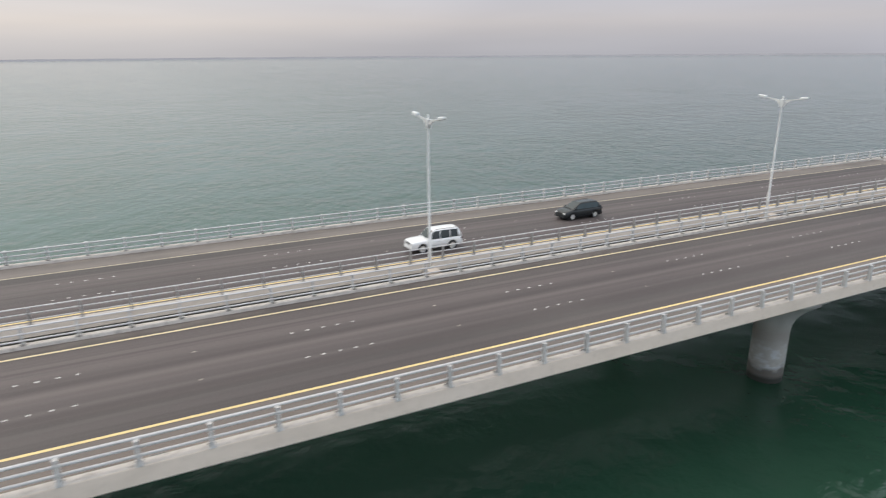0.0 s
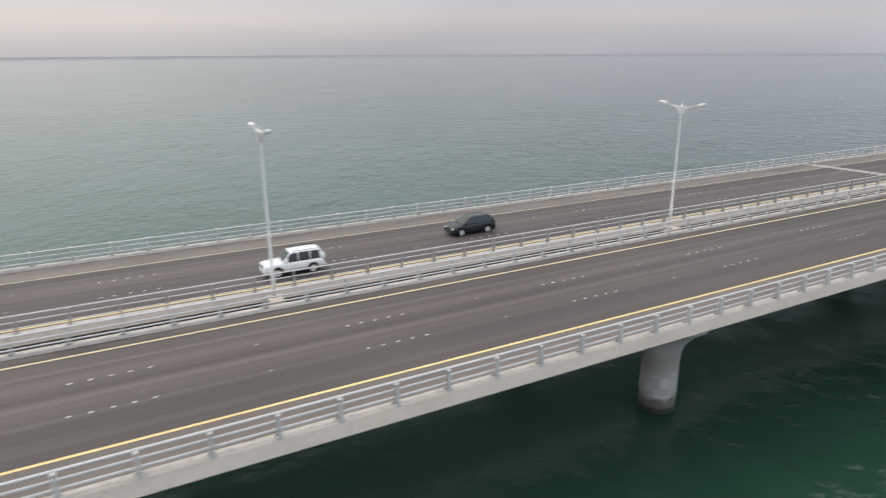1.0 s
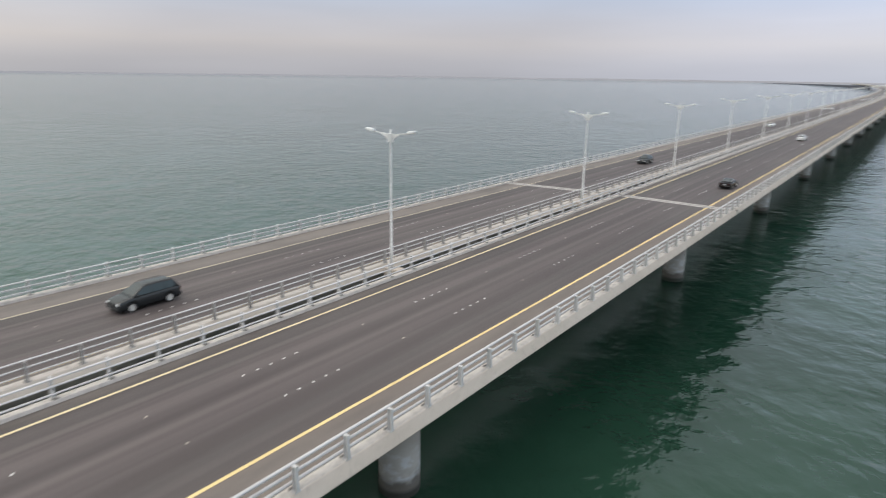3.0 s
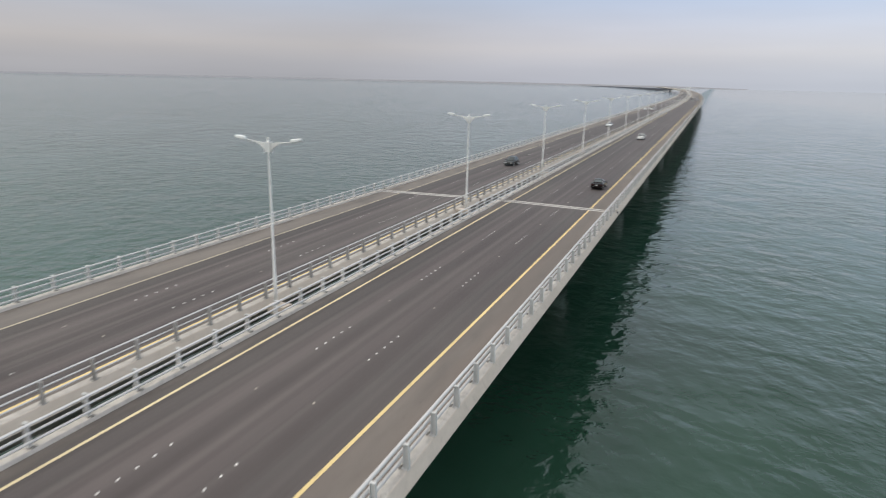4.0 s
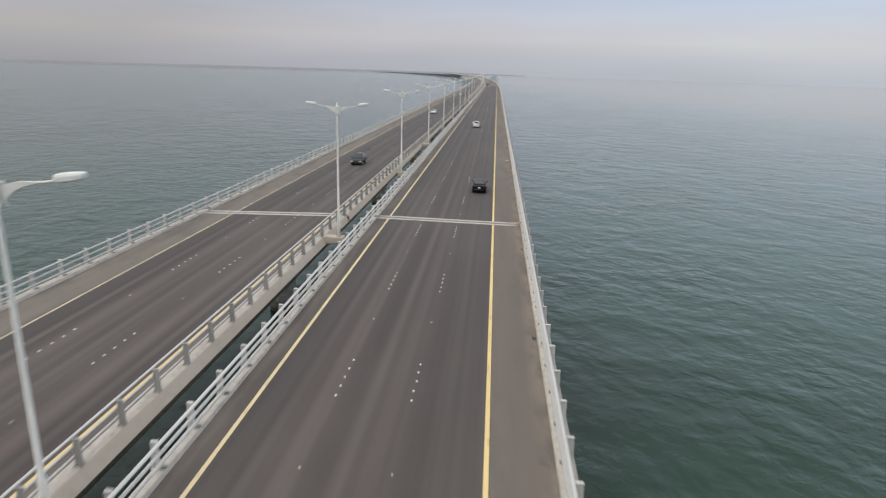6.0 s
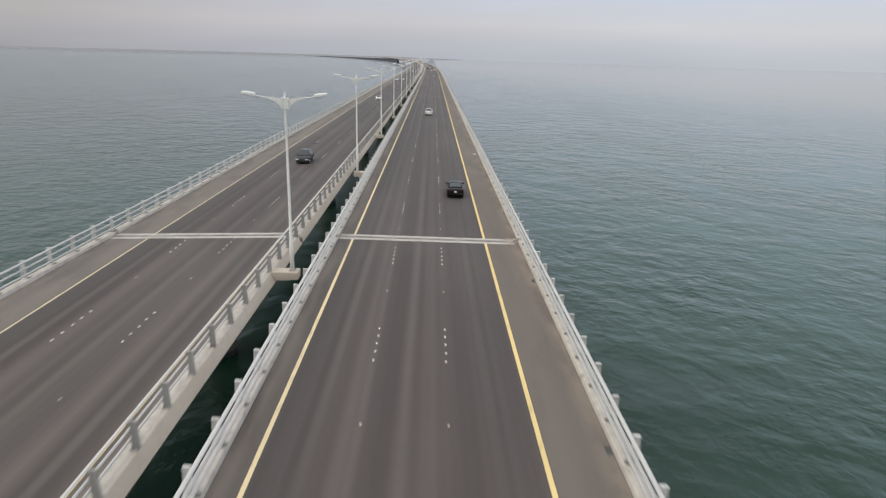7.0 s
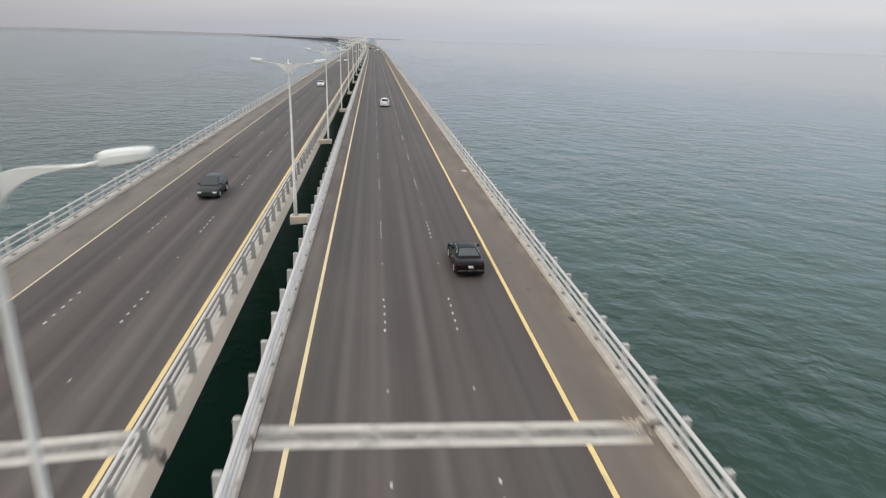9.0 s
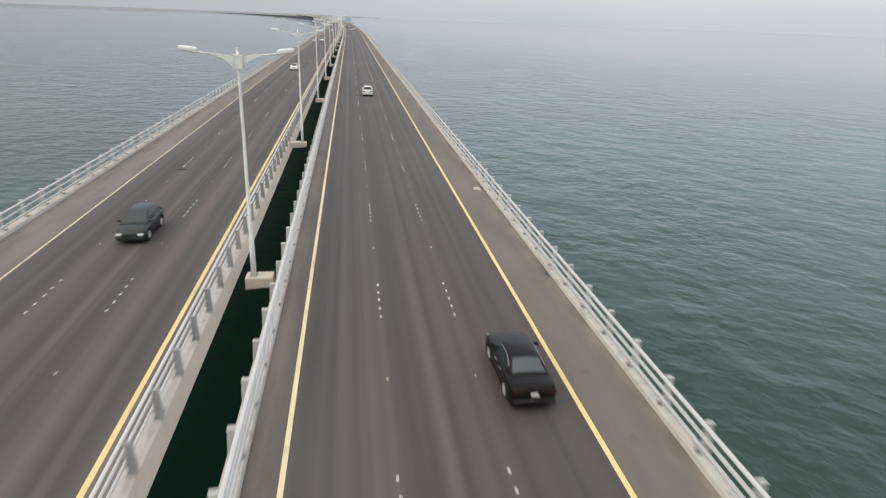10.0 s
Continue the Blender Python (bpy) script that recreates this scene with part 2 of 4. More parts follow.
M_RAIL = metal_paint("aluminium_rail", (0.56, 0.55, 0.55), (0.43, 0.42, 0.42), 0.6, 0.0).m
M_RAIL_GREY = metal_paint("grey_aluminium_rail", (0.58, 0.57, 0.575), (0.44, 0.43, 0.43), 0.6, 0.0).m
M_POST = metal_paint("galvanised_post", (0.60, 0.59, 0.58), (0.42, 0.41, 0.40), 0.6, 0.0).each(0.1).m
M_POST_DARK = metal_paint("weathered_post", (0.36, 0.35, 0.34), (0.25, 0.24, 0.235), 0.6, 0.0).each(0.12).m
M_ANCHOR_GAP = metal_paint("anchor_steel_gap_shade", (0.19, 0.175, 0.16), (0.11, 0.10, 0.09), 0.7).m
M_POLE = metal_paint("white_pole_paint", (0.86, 0.855, 0.84), (0.55, 0.54, 0.52), 0.4, 0.0, 0.35).m
M_HEAD = metal_paint("grey_white_enamel", (0.80, 0.81, 0.80), (0.58, 0.60, 0.60), 0.4, 0.0, 0.35).m
M_GREY = Mat("grey_steel", (0.33, 0.33, 0.33), 0.5, 0.3).m
M_DIFFUSER = Mat("lamp_glass", (0.55, 0.58, 0.58), 0.15).m
M_DARK = Mat("void_shade", (0.012, 0.012, 0.012), 0.9).m


def sea_mat():
    a = Mat("sea_water", (0.011, 0.040, 0.025), 0.06)
    a.b.inputs["IOR"].default_value = 1.37
    a.over((0.0075, 0.028, 0.018), a.noise(0.012, (1, 1, 1), 4.0, 0.4, 0.65), 0.8)
    a.over((0.013, 0.058, 0.040), a.noise(0.006, (1, 1, 1), 3.0, 0.45, 0.7, seed=40), 0.8)
    # greener tint starts clear of the decks, leaving their shade in the colour
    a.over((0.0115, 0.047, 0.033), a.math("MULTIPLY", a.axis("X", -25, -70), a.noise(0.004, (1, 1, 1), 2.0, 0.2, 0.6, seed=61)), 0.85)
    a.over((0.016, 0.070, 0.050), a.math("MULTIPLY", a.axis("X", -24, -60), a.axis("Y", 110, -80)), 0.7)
    # a lighter green patch off the bridge, standing in for light the water scatters
    far = a.n.new("ShaderNodeVectorMath")
    far.operation = "DISTANCE"
    a.l.new(a.co, far.inputs[0])
    far.inputs[1].default_value = (35, -72, 0)
    ring = a.n.new("ShaderNodeMapRange")
    ring.inputs["From Min"].default_value, ring.inputs["From Max"].default_value = 62, 14
    a.l.new(far.outputs["Value"], ring.inputs["Value"])
    a.over((0.034, 0.086, 0.054), a.math("MULTIPLY", ring.outputs[0], a.noise(0.03, (1, 1, 1), 3.0, 0.2, 0.6, seed=52)), 0.9)
    # a line of rippled water where two currents meet
    tide = a.n.new("ShaderNodeVectorMath")
    tide.operation = "DOT_PRODUCT"
    a.l.new(a.co, tide.inputs[0])
    tide.inputs[1].default_value = (-0.215, 0.977, 0)
    bent = a.n.new("ShaderNodeMath")
    bent.operation = "MULTIPLY_ADD"
    a.l.new(a.noise(0.012, (1, 0.2, 1), 3.0, 0.0, 1.0, seed=14), bent.inputs[0])
    bent.inputs[1].default_value = 70.0
    a.l.new(tide.outputs["Value"], bent.inputs[2])
    off = a.n.new("ShaderNodeMath")
    off.operation = "SUBTRACT"
    a.l.new(bent.outputs[0], off.inputs[0])
    off.inputs[1].default_value = 311.5 + 35.0
    away = a.n.new("ShaderNodeMath")
    away.operation = "ABSOLUTE"
    a.l.new(off.outputs[0], away.inputs[0])
    line = a.n.new("ShaderNodeMapRange")
    line.interpolation_type = "SMOOTHSTEP"
    line.inputs["From Min"].default_value, line.inputs["From Max"].default_value = 9.0, 2.0
    a.l.new(away.outputs[0], line.inputs["Value"])
    rip = a.math("MULTIPLY", a.math("MULTIPLY", line.outputs[0], a.axis("X", -40, -60)), a.noise(0.03, (1, 1, 1), 2.0, 0.3, 0.55, seed=23))
    calm = a.noise(0.010, (1, 1, 1), 3.0, 0.38, 0.60, seed=70)
    gust = a.noise(0.05, (1, 0.6, 1), 4.0, 0.38, 0.62, seed=31)
    # smoother water in the lee of the bridge
    lee = a.axis("X", -3.8, 4.2)
    lee.node.clamp = False
    side = a.n.new("ShaderNodeMath")
    side.operation = "ABSOLUTE"
    a.l.new(lee, side.inputs[0])
    shelter = a.n.new("ShaderNodeMapRange")
    shelter.inputs["To Min"].default_value = 0.3
    shelter.inputs["From Min"].default_value, shelter.inputs["From Max"].default_value = 1.1, 2.7
    a.l.new(side.outputs[0], shelter.inputs["Value"])
    shelter = shelter.outputs[0]
    a.rough(shelter, 0.33, 0.05)
    # flat calm farther out on the seaward side
    out = a.n.new("ShaderNodeVectorMath")
    out.operation = "DOT_PRODUCT"
    a.l.new(a.co, out.inputs[0])
    out.inputs[1].default_value = (1.0, 0.15, 0)
    flat = a.n.new("ShaderNodeMapRange")
    flat.interpolation_type = "SMOOTHSTEP"
    flat.inputs["From Min"].default_value, flat.inputs["From Max"].default_value = 60, 400
    flat.inputs["To Min"].default_value, flat.inputs["To Max"].default_value = 1.0, 0.2
    a.l.new(out.outputs["Value"], flat.inputs["Value"])
    shelter = a.math("MULTIPLY", shelter, flat.outputs[0])
    west = a.math("MULTIPLY", a.axis("X", -21, -34), a.axis("Y", -90, 10))                     # choppier on the weather side
    turn = a.n.new("ShaderNodeMapping")
    turn.inputs["Rotation"].default_value = (0, 0, radians(127))
    a.l.new(a.co, turn.inputs[0])
    a.co = turn.outputs[0]
    w1 = a.noise(0.13, (1.0, 0.8, 1), 3.0, 0.0, 1.0, 0.5)
    w2 = a.noise(0.42, (1.0, 0.86, 1), 4.0, 0.0, 1.0, 0.52, seed=6)
    for w, d in ((w1, 0.2), (w2, 0.25)):
        w.node.inputs["Value"].links[0].from_node.inputs["Distortion"].default_value = d
    w3 = a.noise(1.7, (1.0, 0.45, 1), 1.0, 0.0, 1.0, 0.5, seed=11)
    for w, d, mask, lo, more, chopped in ((w1, 1.8, calm, 0.2, 0.2, 0.10), (w2, 1.0, gust, 0.16, 0.5, 0.32), (w3, 0.05, gust, 0.12, 0.5, 0.6)):
        a.bump(w, d, 1.0)
        r = a.n.new("ShaderNodeMapRange")
        r.inputs["To Min"].default_value, r.inputs["To Max"].default_value = lo, 0.5
        a.l.new(mask, r.inputs["Value"])
        chop = a.math("ADD", a.math("MULTIPLY", r.outputs[0], shelter), a.math("MULTIPLY", rip, more))
        chop = a.math("ADD", chop, a.math("MULTIPLY", west, chopped))
        a.l.new(chop, a.high.node.inputs["Strength"])
    return a.m


M_SEA = sea_mat()


# matte colour with the haze of distance mixed into it
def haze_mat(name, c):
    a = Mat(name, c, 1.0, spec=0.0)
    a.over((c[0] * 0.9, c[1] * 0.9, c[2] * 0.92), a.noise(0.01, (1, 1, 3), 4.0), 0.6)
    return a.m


M_SHORE = haze_mat("far_shore_haze_tint", (0.31, 0.31, 0.33))
M_LAND = haze_mat("low_land", (0.095, 0.10, 0.118))

# car materials
M_BLACK = Mat("black_car_paint", (0.009, 0.0065, 0.007), 0.2, spec=0.15).m
M_WHITE = Mat("white_car_paint", (0.80, 0.80, 0.80), 0.25).m
M_WHITE.node_tree.nodes["Principled BSDF"].inputs["Coat Weight"].default_value = 0.5
M_CHARCOAL = Mat("charcoal_car_paint", (0.022, 0.025, 0.027), 0.22, spec=0.4).m
M_GLASS = Mat("tinted_glass", (0.014, 0.026, 0.030), 0.05, spec=0.65).m
M_REAR = Mat("pale_rear_glass", (0.07, 0.085, 0.09), 0.08).m
M_TYRE = Mat("tyre_rubber", (0.018, 0.018, 0.018), 0.8).m
M_RIM = Mat("alloy_rim", (0.72, 0.71, 0.68), 0.35, 0.4).m
M_CHROME = Mat("chrome", (0.70, 0.70, 0.70), 0.15, 1.0).m
M_TRIM = Mat("black_trim", (0.02, 0.02, 0.02), 0.5).m
M_RED = Mat("red_lens", (0.03, 0.005, 0.006), 0.2, spec=0.3).m
M_CLEAR = Mat("clear_lens", (0.75, 0.76, 0.76), 0.12).m
M_PLATE = Mat("white_plate", (0.75, 0.75, 0.75), 0.4).m


# ---- building helpers ----
def part(name, bm, mat, parent=None, label="", smooth=False):
    """Links a bmesh as one mesh object under a thing or a part."""
    me = bpy.data.meshes.new(name)
    bmesh.ops.recalc_face_normals(bm, faces=bm.faces[:])
    if smooth:
        for fc in bm.faces:
            fc.smooth = True
    bm.to_mesh(me)
    bm.free()
    me.materials.append(mat)
    ob = new(name, me)
    ob.parent = parent
    if label:
        tagged(ob, label)
    return ob


def thing(name, label, category, group="", kind=""):
    ob = new(name)
    ob.empty_display_size = 0.3
    return tagged(ob, label, category, group, kind)


def add_box(bm, x0, x1, y0, y1, z0, z1, bevel=0.0):
    vs = [bm.verts.new((x, y, z)) for x in (x0, x1) for y in (y0, y1) for z in (z0, z1)]
    fs = [bm.faces.new([vs[i] for i in f]) for f in
          ((0, 1, 3, 2), (4, 6, 7, 5), (0, 4, 5, 1), (2, 3, 7, 6), (0, 2, 6, 4), (1, 5, 7, 3))]
    if bevel:
        es = list({e for f in fs for e in f.edges})
        bmesh.ops.bevel(bm, geom=es, offset=bevel, segments=2, affect="EDGES", profile=0.5)
    return bm


def box(*a, bevel=0.0):
    return add_box(bmesh.new(), *a, bevel=bevel)


def add_loft(bm, rings, close=True, caps=True):
    """Skins rings of points of equal count."""
    vr = [[bm.verts.new(p) for p in ring] for ring in rings]
    n = len(rings[0])
    for a, b in zip(vr, vr[1:]):
        for i in range(n if close else n - 1):
            j = (i + 1) % n
            bm.faces.new((a[i], a[j], b[j], b[i]))
    if caps and close:
        bm.faces.new(vr[0][::-1])
        bm.faces.new(vr[-1])
    return bm


def tube(points, radii, seg=10, flat=1.0):
    """A tapered tube through points; radii one or many."""
    bm = bmesh.new()
    pts = [Vector(p) for p in points]
    if not hasattr(radii, "__len__"):
        radii = [radii] * len(pts)
    rings = []
    for i, p in enumerate(pts):
        d = (pts[min(i + 1, len(pts) - 1)] - pts[max(i - 1, 0)]).normalized()
        up = Vector((0, 0, 1)) if abs(d.z) < 0.9 else Vector((0, 1, 0))
        s = d.cross(up).normalized()
        u = s.cross(d)
        rings.append([p + s * (radii[i] * math.cos(k * math.tau / seg)) + u * (radii[i] * flat * math.sin(k * math.tau / seg))
                      for k in range(seg)])
    return add_loft(bm, rings)


# ---- plan ----
def bend(y):
    """Sideways shift of the bridge: straight, then a long curve to the left."""
    return 0.0 if y < 430 else -(y - 430) ** 2 / 34000.0


SEA_Z = -11.33
STATIONS = [-400, -150, 0, 200, 430] + list(range(500, 3300, 100))
YL, D1, D2, YR = -0.73, 2.94, 6.61, 10.26            # lines of the first carriageway
KIN_1, KOUT_1 = -1.93, 13.05                        # kerb faces
ED_1, EOUT_1 = -2.78, 13.98                         # deck edges
LR, E1, E2, LL = -6.67, -10.3, -13.95, -17.1         # lines of the second carriageway
KIN_2, KOUT_2 = -5.82, -20.05
ED_2, EOUT_2 = -4.89, -21.0
JOINT_1, JOINT_2 = 0.0, -0.45


def sweep(profile, ys, closed=True):
    bm = bmesh.new()
    return add_loft(bm, [[(x + bend(y), y, z) for x, z in profile] for y in ys], close=closed, caps=closed)


# ---- sea ----
bm = bmesh.new()
rings, radii = [], [0.0, 60, 120, 240, 480, 960, 1900, 3300, 4850]
prev = None
c0 = bm.verts.new((0, 0, 0))
for r in radii[1:]:
    ring = [bm.verts.new((r * math.cos(k * math.tau / 64), r * math.sin(k * math.tau / 64), 0)) for k in range(64)]
    for k in range(64):
        j = (k + 1) % 64
        bm.faces.new((c0, ring[k], ring[j]) if prev is None else (prev[k], ring[k], ring[j], prev[j]))
    prev = ring
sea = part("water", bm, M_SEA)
sea.location = (0, 0, SEA_Z)
tagged(sea, "calm green sea with small ripples", "sea", kind="structure")

# far shore, a low strip along the horizon with haze in its colour
bm = bmesh.new()
lo, hi = [], []
for k in range(241):
    a = radians(-2.6 + 182 * k / 240)      # heading left of +y
    r = 4780
    h = 0.5 + 3.0 * noise.noise((k * 0.13, 3.1, 0)) + 1.5 * noise.noise((k * 0.9, 7.7, 0))
    if a < radians(4):
        h = -8.5 + (h + 8.5) * max(0.0, (a - radians(-2.7)) / radians(6.7)) ** 1.2
    lo.append(bm.verts.new((-r * math.sin(a), r * math.cos(a), SEA_Z - 1)))
    hi.append(bm.verts.new((-(r + 40) * math.sin(a), (r + 40) * math.cos(a), h)))
for k in range(240):
    bm.faces.new((lo[k], lo[k + 1], hi[k + 1], hi[k]))
tagged(part("backdrop", bm, M_SHORE), "low coast on the horizon, haze put into its colour", "distant coast", kind="structure")

# low spit of land where the bridge comes ashore
bm = bmesh.new()
inner, outer = [], []


def top(k):
    return -3.5 - 6.5 * max(0.0, (k - 12) / 28) ** 0.8


for k in range(41):
    y = 2250 + 55 * k
    x = bend(y) - 20 - 0.00005 * (y - 2250) ** 2
    w = 3 + 2.5 * k + 10 * noise.noise((k * 0.4, 0, 5))
    inner.append((x - w, y, SEA_Z - 0.5))
    outer.append((x + w, y, SEA_Z - 0.5))
add_loft(bm, [[a, (a[0] + 3, a[1], top(k)), (b[0] - 3, b[1], top(k)), b] for k, (a, b) in enumerate(zip(inner, outer))], close=False, caps=False)
tagged(part("low_land", bm, M_LAND), "low dark spit of land, colour cooled for haze", "land", kind="structure")


# ---- bridge decks ----
def carriageway(tag, e_in, k_in, k_out, e_out, lines, shoulder_mat, road_mat, y_joint, label):
    s = 1 if e_out > e_in else -1
    y_in, y_out = lines
    root = thing("road_%d" % tag, label, "road", kind="structure")
    z = -0.05
    w = 0.12
    part("asphalt_lanes", sweep([(k_in, 0), (y_out + s * 0.14, 0), (y_out + s * 0.14, -0.1), (k_in, -0.1)], STATIONS), road_mat, root)
    part("shoulder", sweep([(y_out + s * 0.14, 0), (k_out, 0), (k_out, -0.1), (y_out + s * 0.14, -0.1)], STATIONS), shoulder_mat, root,
         "dusty brown hard shoulder")
    for n, x, mt in (("inner_line", y_in, M_YELLOW_2 if tag == 1 else M_YELLOW), ("outer_line", y_out, M_YELLOW if tag == 1 else M_CREAM)):
        hw = {M_CREAM: 0.07, M_YELLOW: 0.105}[mt] if mt in (M_CREAM, M_YELLOW) else 0.095
        off = (-0.04 if tag == 1 else 0.108) * (x - (k_in + k_out) / 2)
        for a, b in ((-400, y_joint + off - 0.70), (y_joint + off + 0.70, 3200)):
            ys = [a] + [y for y in STATIONS if a < y < b] + [b]
            part(n, sweep([(x - hw, 0.0), (x - hw, 0.005), (x + hw, 0.005), (x + hw, 0.0)], ys), mt, root, "painted edge line")
    # girder: slab with cantilevers over a box
    c = (e_in + e_out) / 2
    # inner edge haunch is an addition that keeps the gap below it dark
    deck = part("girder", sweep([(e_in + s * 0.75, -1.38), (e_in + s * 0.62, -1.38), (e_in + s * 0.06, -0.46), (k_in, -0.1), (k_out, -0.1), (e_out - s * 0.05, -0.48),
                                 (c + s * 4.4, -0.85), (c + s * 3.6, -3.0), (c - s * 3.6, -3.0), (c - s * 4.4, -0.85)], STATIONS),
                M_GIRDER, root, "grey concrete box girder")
    # kerbs, in lengths with a gap at the joint
    for k, e, sd, lo in ((k_in, e_in, -s, -0.46), (k_out, e_out, s, -0.5)):
        prof = [(k, -0.1), (k + sd * 0.05, 0.18), (k + sd * 0.09, 0.21), (e - sd * 0.34, 0.205), (e - sd * 0.34, lo), (k, lo)]
        edge = [(e - sd * 0.338, lo), (e - sd * 0.338, 0.202), (e - sd * 0.29, 0.17), (e, -0.42), (e - sd * 0.02, lo + 0.02), (e - sd * 0.06, lo)]
        for a, b in ((-400, y_joint - 0.25), (y_joint + 0.25, 3200)):
            ys = [a] + [y for y in STATIONS if a < y < b] + [b]
            part("kerb", sweep(prof, ys), M_KERB, root, "pale weathered concrete kerb")
            part("outer_face", sweep(edge, ys), M_EDGE, root, "outer kerb face, tinted warm to offset cool light")
        # dark block in the open kerb gap stands in for its shade
        part("kerb_gap_shade", box(min(k + sd * 0.12, e - sd * 0.06), max(k + sd * 0.12, e - sd * 0.06), y_joint - 0.27, y_joint + 0.27, -0.3, 0.02), M_ANCHOR_GAP, root)
    # expansion joints, a little askew: pale bands on both sides of a mottled strip
    x0, x1 = min(k_in, k_out) + 0.03, max(k_in, k_out) - (0.35 if s > 0 else 0.3)
    for yj in (y_joint, y_joint + 432):
        skew = -0.04 if tag == 1 else 0.108

        def slab(a, b, zt):
            bm = bmesh.new()
            n = 24
            rings = []
            for i in range(n + 1):
                x = x0 + (x1 - x0) * i / n
                d = yj + skew * (x - (x0 + x1) / 2)
                ra, rb = (0.035 * noise.noise((x * 1.9, e, 4.0)) for e in (a * 7, b * 7))
                rings.append([(x + bend(yj), d + a + ra, -0.05), (x + bend(yj), d + b + rb, -0.05), (x + bend(yj), d + b + rb, zt), (x + bend(yj), d + a + ra, zt)])
            return add_loft(bm, rings)
        j = part("expansion_joint", slab(-0.34, 0.34, 0.003), M_STRIP, root, "mottled grey expansion joint strip")
        for a, b in ((-0.74, -0.30), (0.30, 0.74)):
            part("joint_band", slab(a, b, 0.012), M_JOINT, j, "whitish concrete joint band")
        part("seal", slab(-0.03, 0.03, 0.006), M_SEAL, j)
    return root


M_ROAD = asphalt("asphalt", 0.0, YL, KIN_1)
M_ROAD_2 = asphalt("asphalt_2", 21.0, LL, KIN_2)
M_SH1 = shoulder("shoulder_asphalt", KOUT_1, YR, (0.162, 0.133, 0.117), 0.2)
M_SH2 = shoulder("shoulder_asphalt_2", KOUT_2, LL, (0.20, 0.174, 0.157), 0.35)
road_1 = carriageway(1, ED_1, KIN_1, KOUT_1, EOUT_1, (YL, YR), M_SH1, M_ROAD, JOINT_1, "three-lane asphalt carriageway on a concrete bridge")
road_2 = carriageway(2, ED_2, KIN_2, KOUT_2, EOUT_2, (LR, LL), M_SH2, M_ROAD_2, JOINT_2, "oncoming three-lane asphalt carriageway on a concrete bridge")


# ---- piers ----
def pier():
    root = thing("bridge_pier", "round concrete bridge pier, dark at the waterline", "bridge pier", "piers under the bridge")
    bm = bmesh.new()
    rings = []
    for z in (-14, -11.3, -10.5, -9.5, -8, -6.8, -6.0, -5.2, -4.5, -4.1, -3.7, -3.3):
        t = max(0.0, (z + 6.6) / 3.0)
        fx, fy = 1.46 + 2.0 * t ** 2, 1.46 + 0.3 * t ** 2
        rings.append([(fx * math.cos(k * math.tau / 40), fy * math.sin(k * math.tau / 40), z) for k in range(40)])
    part("column", add_loft(bm, rings), M_PIER, root, smooth=True)
    part("pier_cap", box(-3.6, 3.6, -1.7, 1.7, -3.3, -3.02, bevel=0.04), M_PIER, root)
    return root


p0 = pier()
c1, c2 = (ED_1 + EOUT_1) / 2 + 0.7, (ED_2 + EOUT_2) / 2
p0.location = (c1, -59.2, 0)
for k in range(-4, 26):
    y = 60.3 * k + 1.1
    for c in (c1, c2):
        if (c, k) != (c1, -1):
            copy_thing(p0, pose(c + bend(y), y, 0))


# ---- railings ----
def post_mesh(anchor, mat, slim=1.0):
    """A tapered H-section post on a base plate; the traffic side faces -x."""
    bm = bmesh.new()
    for x0, x1, w0, w1 in ((-0.12, -0.095, 0.10 * slim, 0.075 * slim), (0.095, 0.12, 0.10 * slim, 0.075 * slim)):
        add_loft(bm, [[(x0, -w0, 0.21), (x1 + 0.05 * (x0 > 0), -w0, 0.21), (x1 + 0.05 * (x0 > 0), w0, 0.21), (x0, w0, 0.21)],
                      [(x0, -w1, 1.36), (x1, -w1, 1.36), (x1, w1, 1.36), (x0, w1, 1.36)]])
    add_box(bm, -0.095, 0.095, -0.015, 0.015, 0.22, 1.36)
    add_box(bm, -0.13, 0.13, -0.10 * slim, 0.10 * slim, 1.36, 1.385)
    add_box(bm, -0.18, 0.15, -0.16, 0.16, 0.19, 0.224)
    for z in (0.50, 0.92, 1.32):
        add_box(bm, -0.22, -0.12, -0.05, 0.05, z - 0.035, z + 0.035)
    for x in (-0.15, 0.12):
        for y in (-0.13, 0.13):
            add_box(bm, x - 0.02, x + 0.02, y - 0.02, y + 0.02, 0.228, 0.26)
    n = len(bm.faces)
    if anchor:
        add_loft(bm, [[(-0.37, -0.17, 0.19), (-0.21, -0.20, 0.19), (-0.21, 0.17, 0.19), (-0.35, 0.13, 0.19)],
                      [(-0.34, -0.11, 0.245), (-0.22, -0.13, 0.27), (-0.22, 0.12, 0.26), (-0.33, 0.08, 0.24)]])
    bm.faces.ensure_lookup_table()
    for fc in bm.faces[n:]:
        fc.material_index = 1
    me = bpy.data.meshes.new("post")
    bmesh.ops.recalc_face_normals(bm, faces=bm.faces[:])
    bm.to_mesh(me)
    bm.free()
    me.materials.append(mat)
    me.materials.append(M_ANCHOR_GAP)
    return me


POST, POST_PLAIN = post_mesh(True, M_POST, 0.8), post_mesh(False, M_POST_DARK, 0.5)
RAIL_Z = (0.50, 0.92, 1.34)


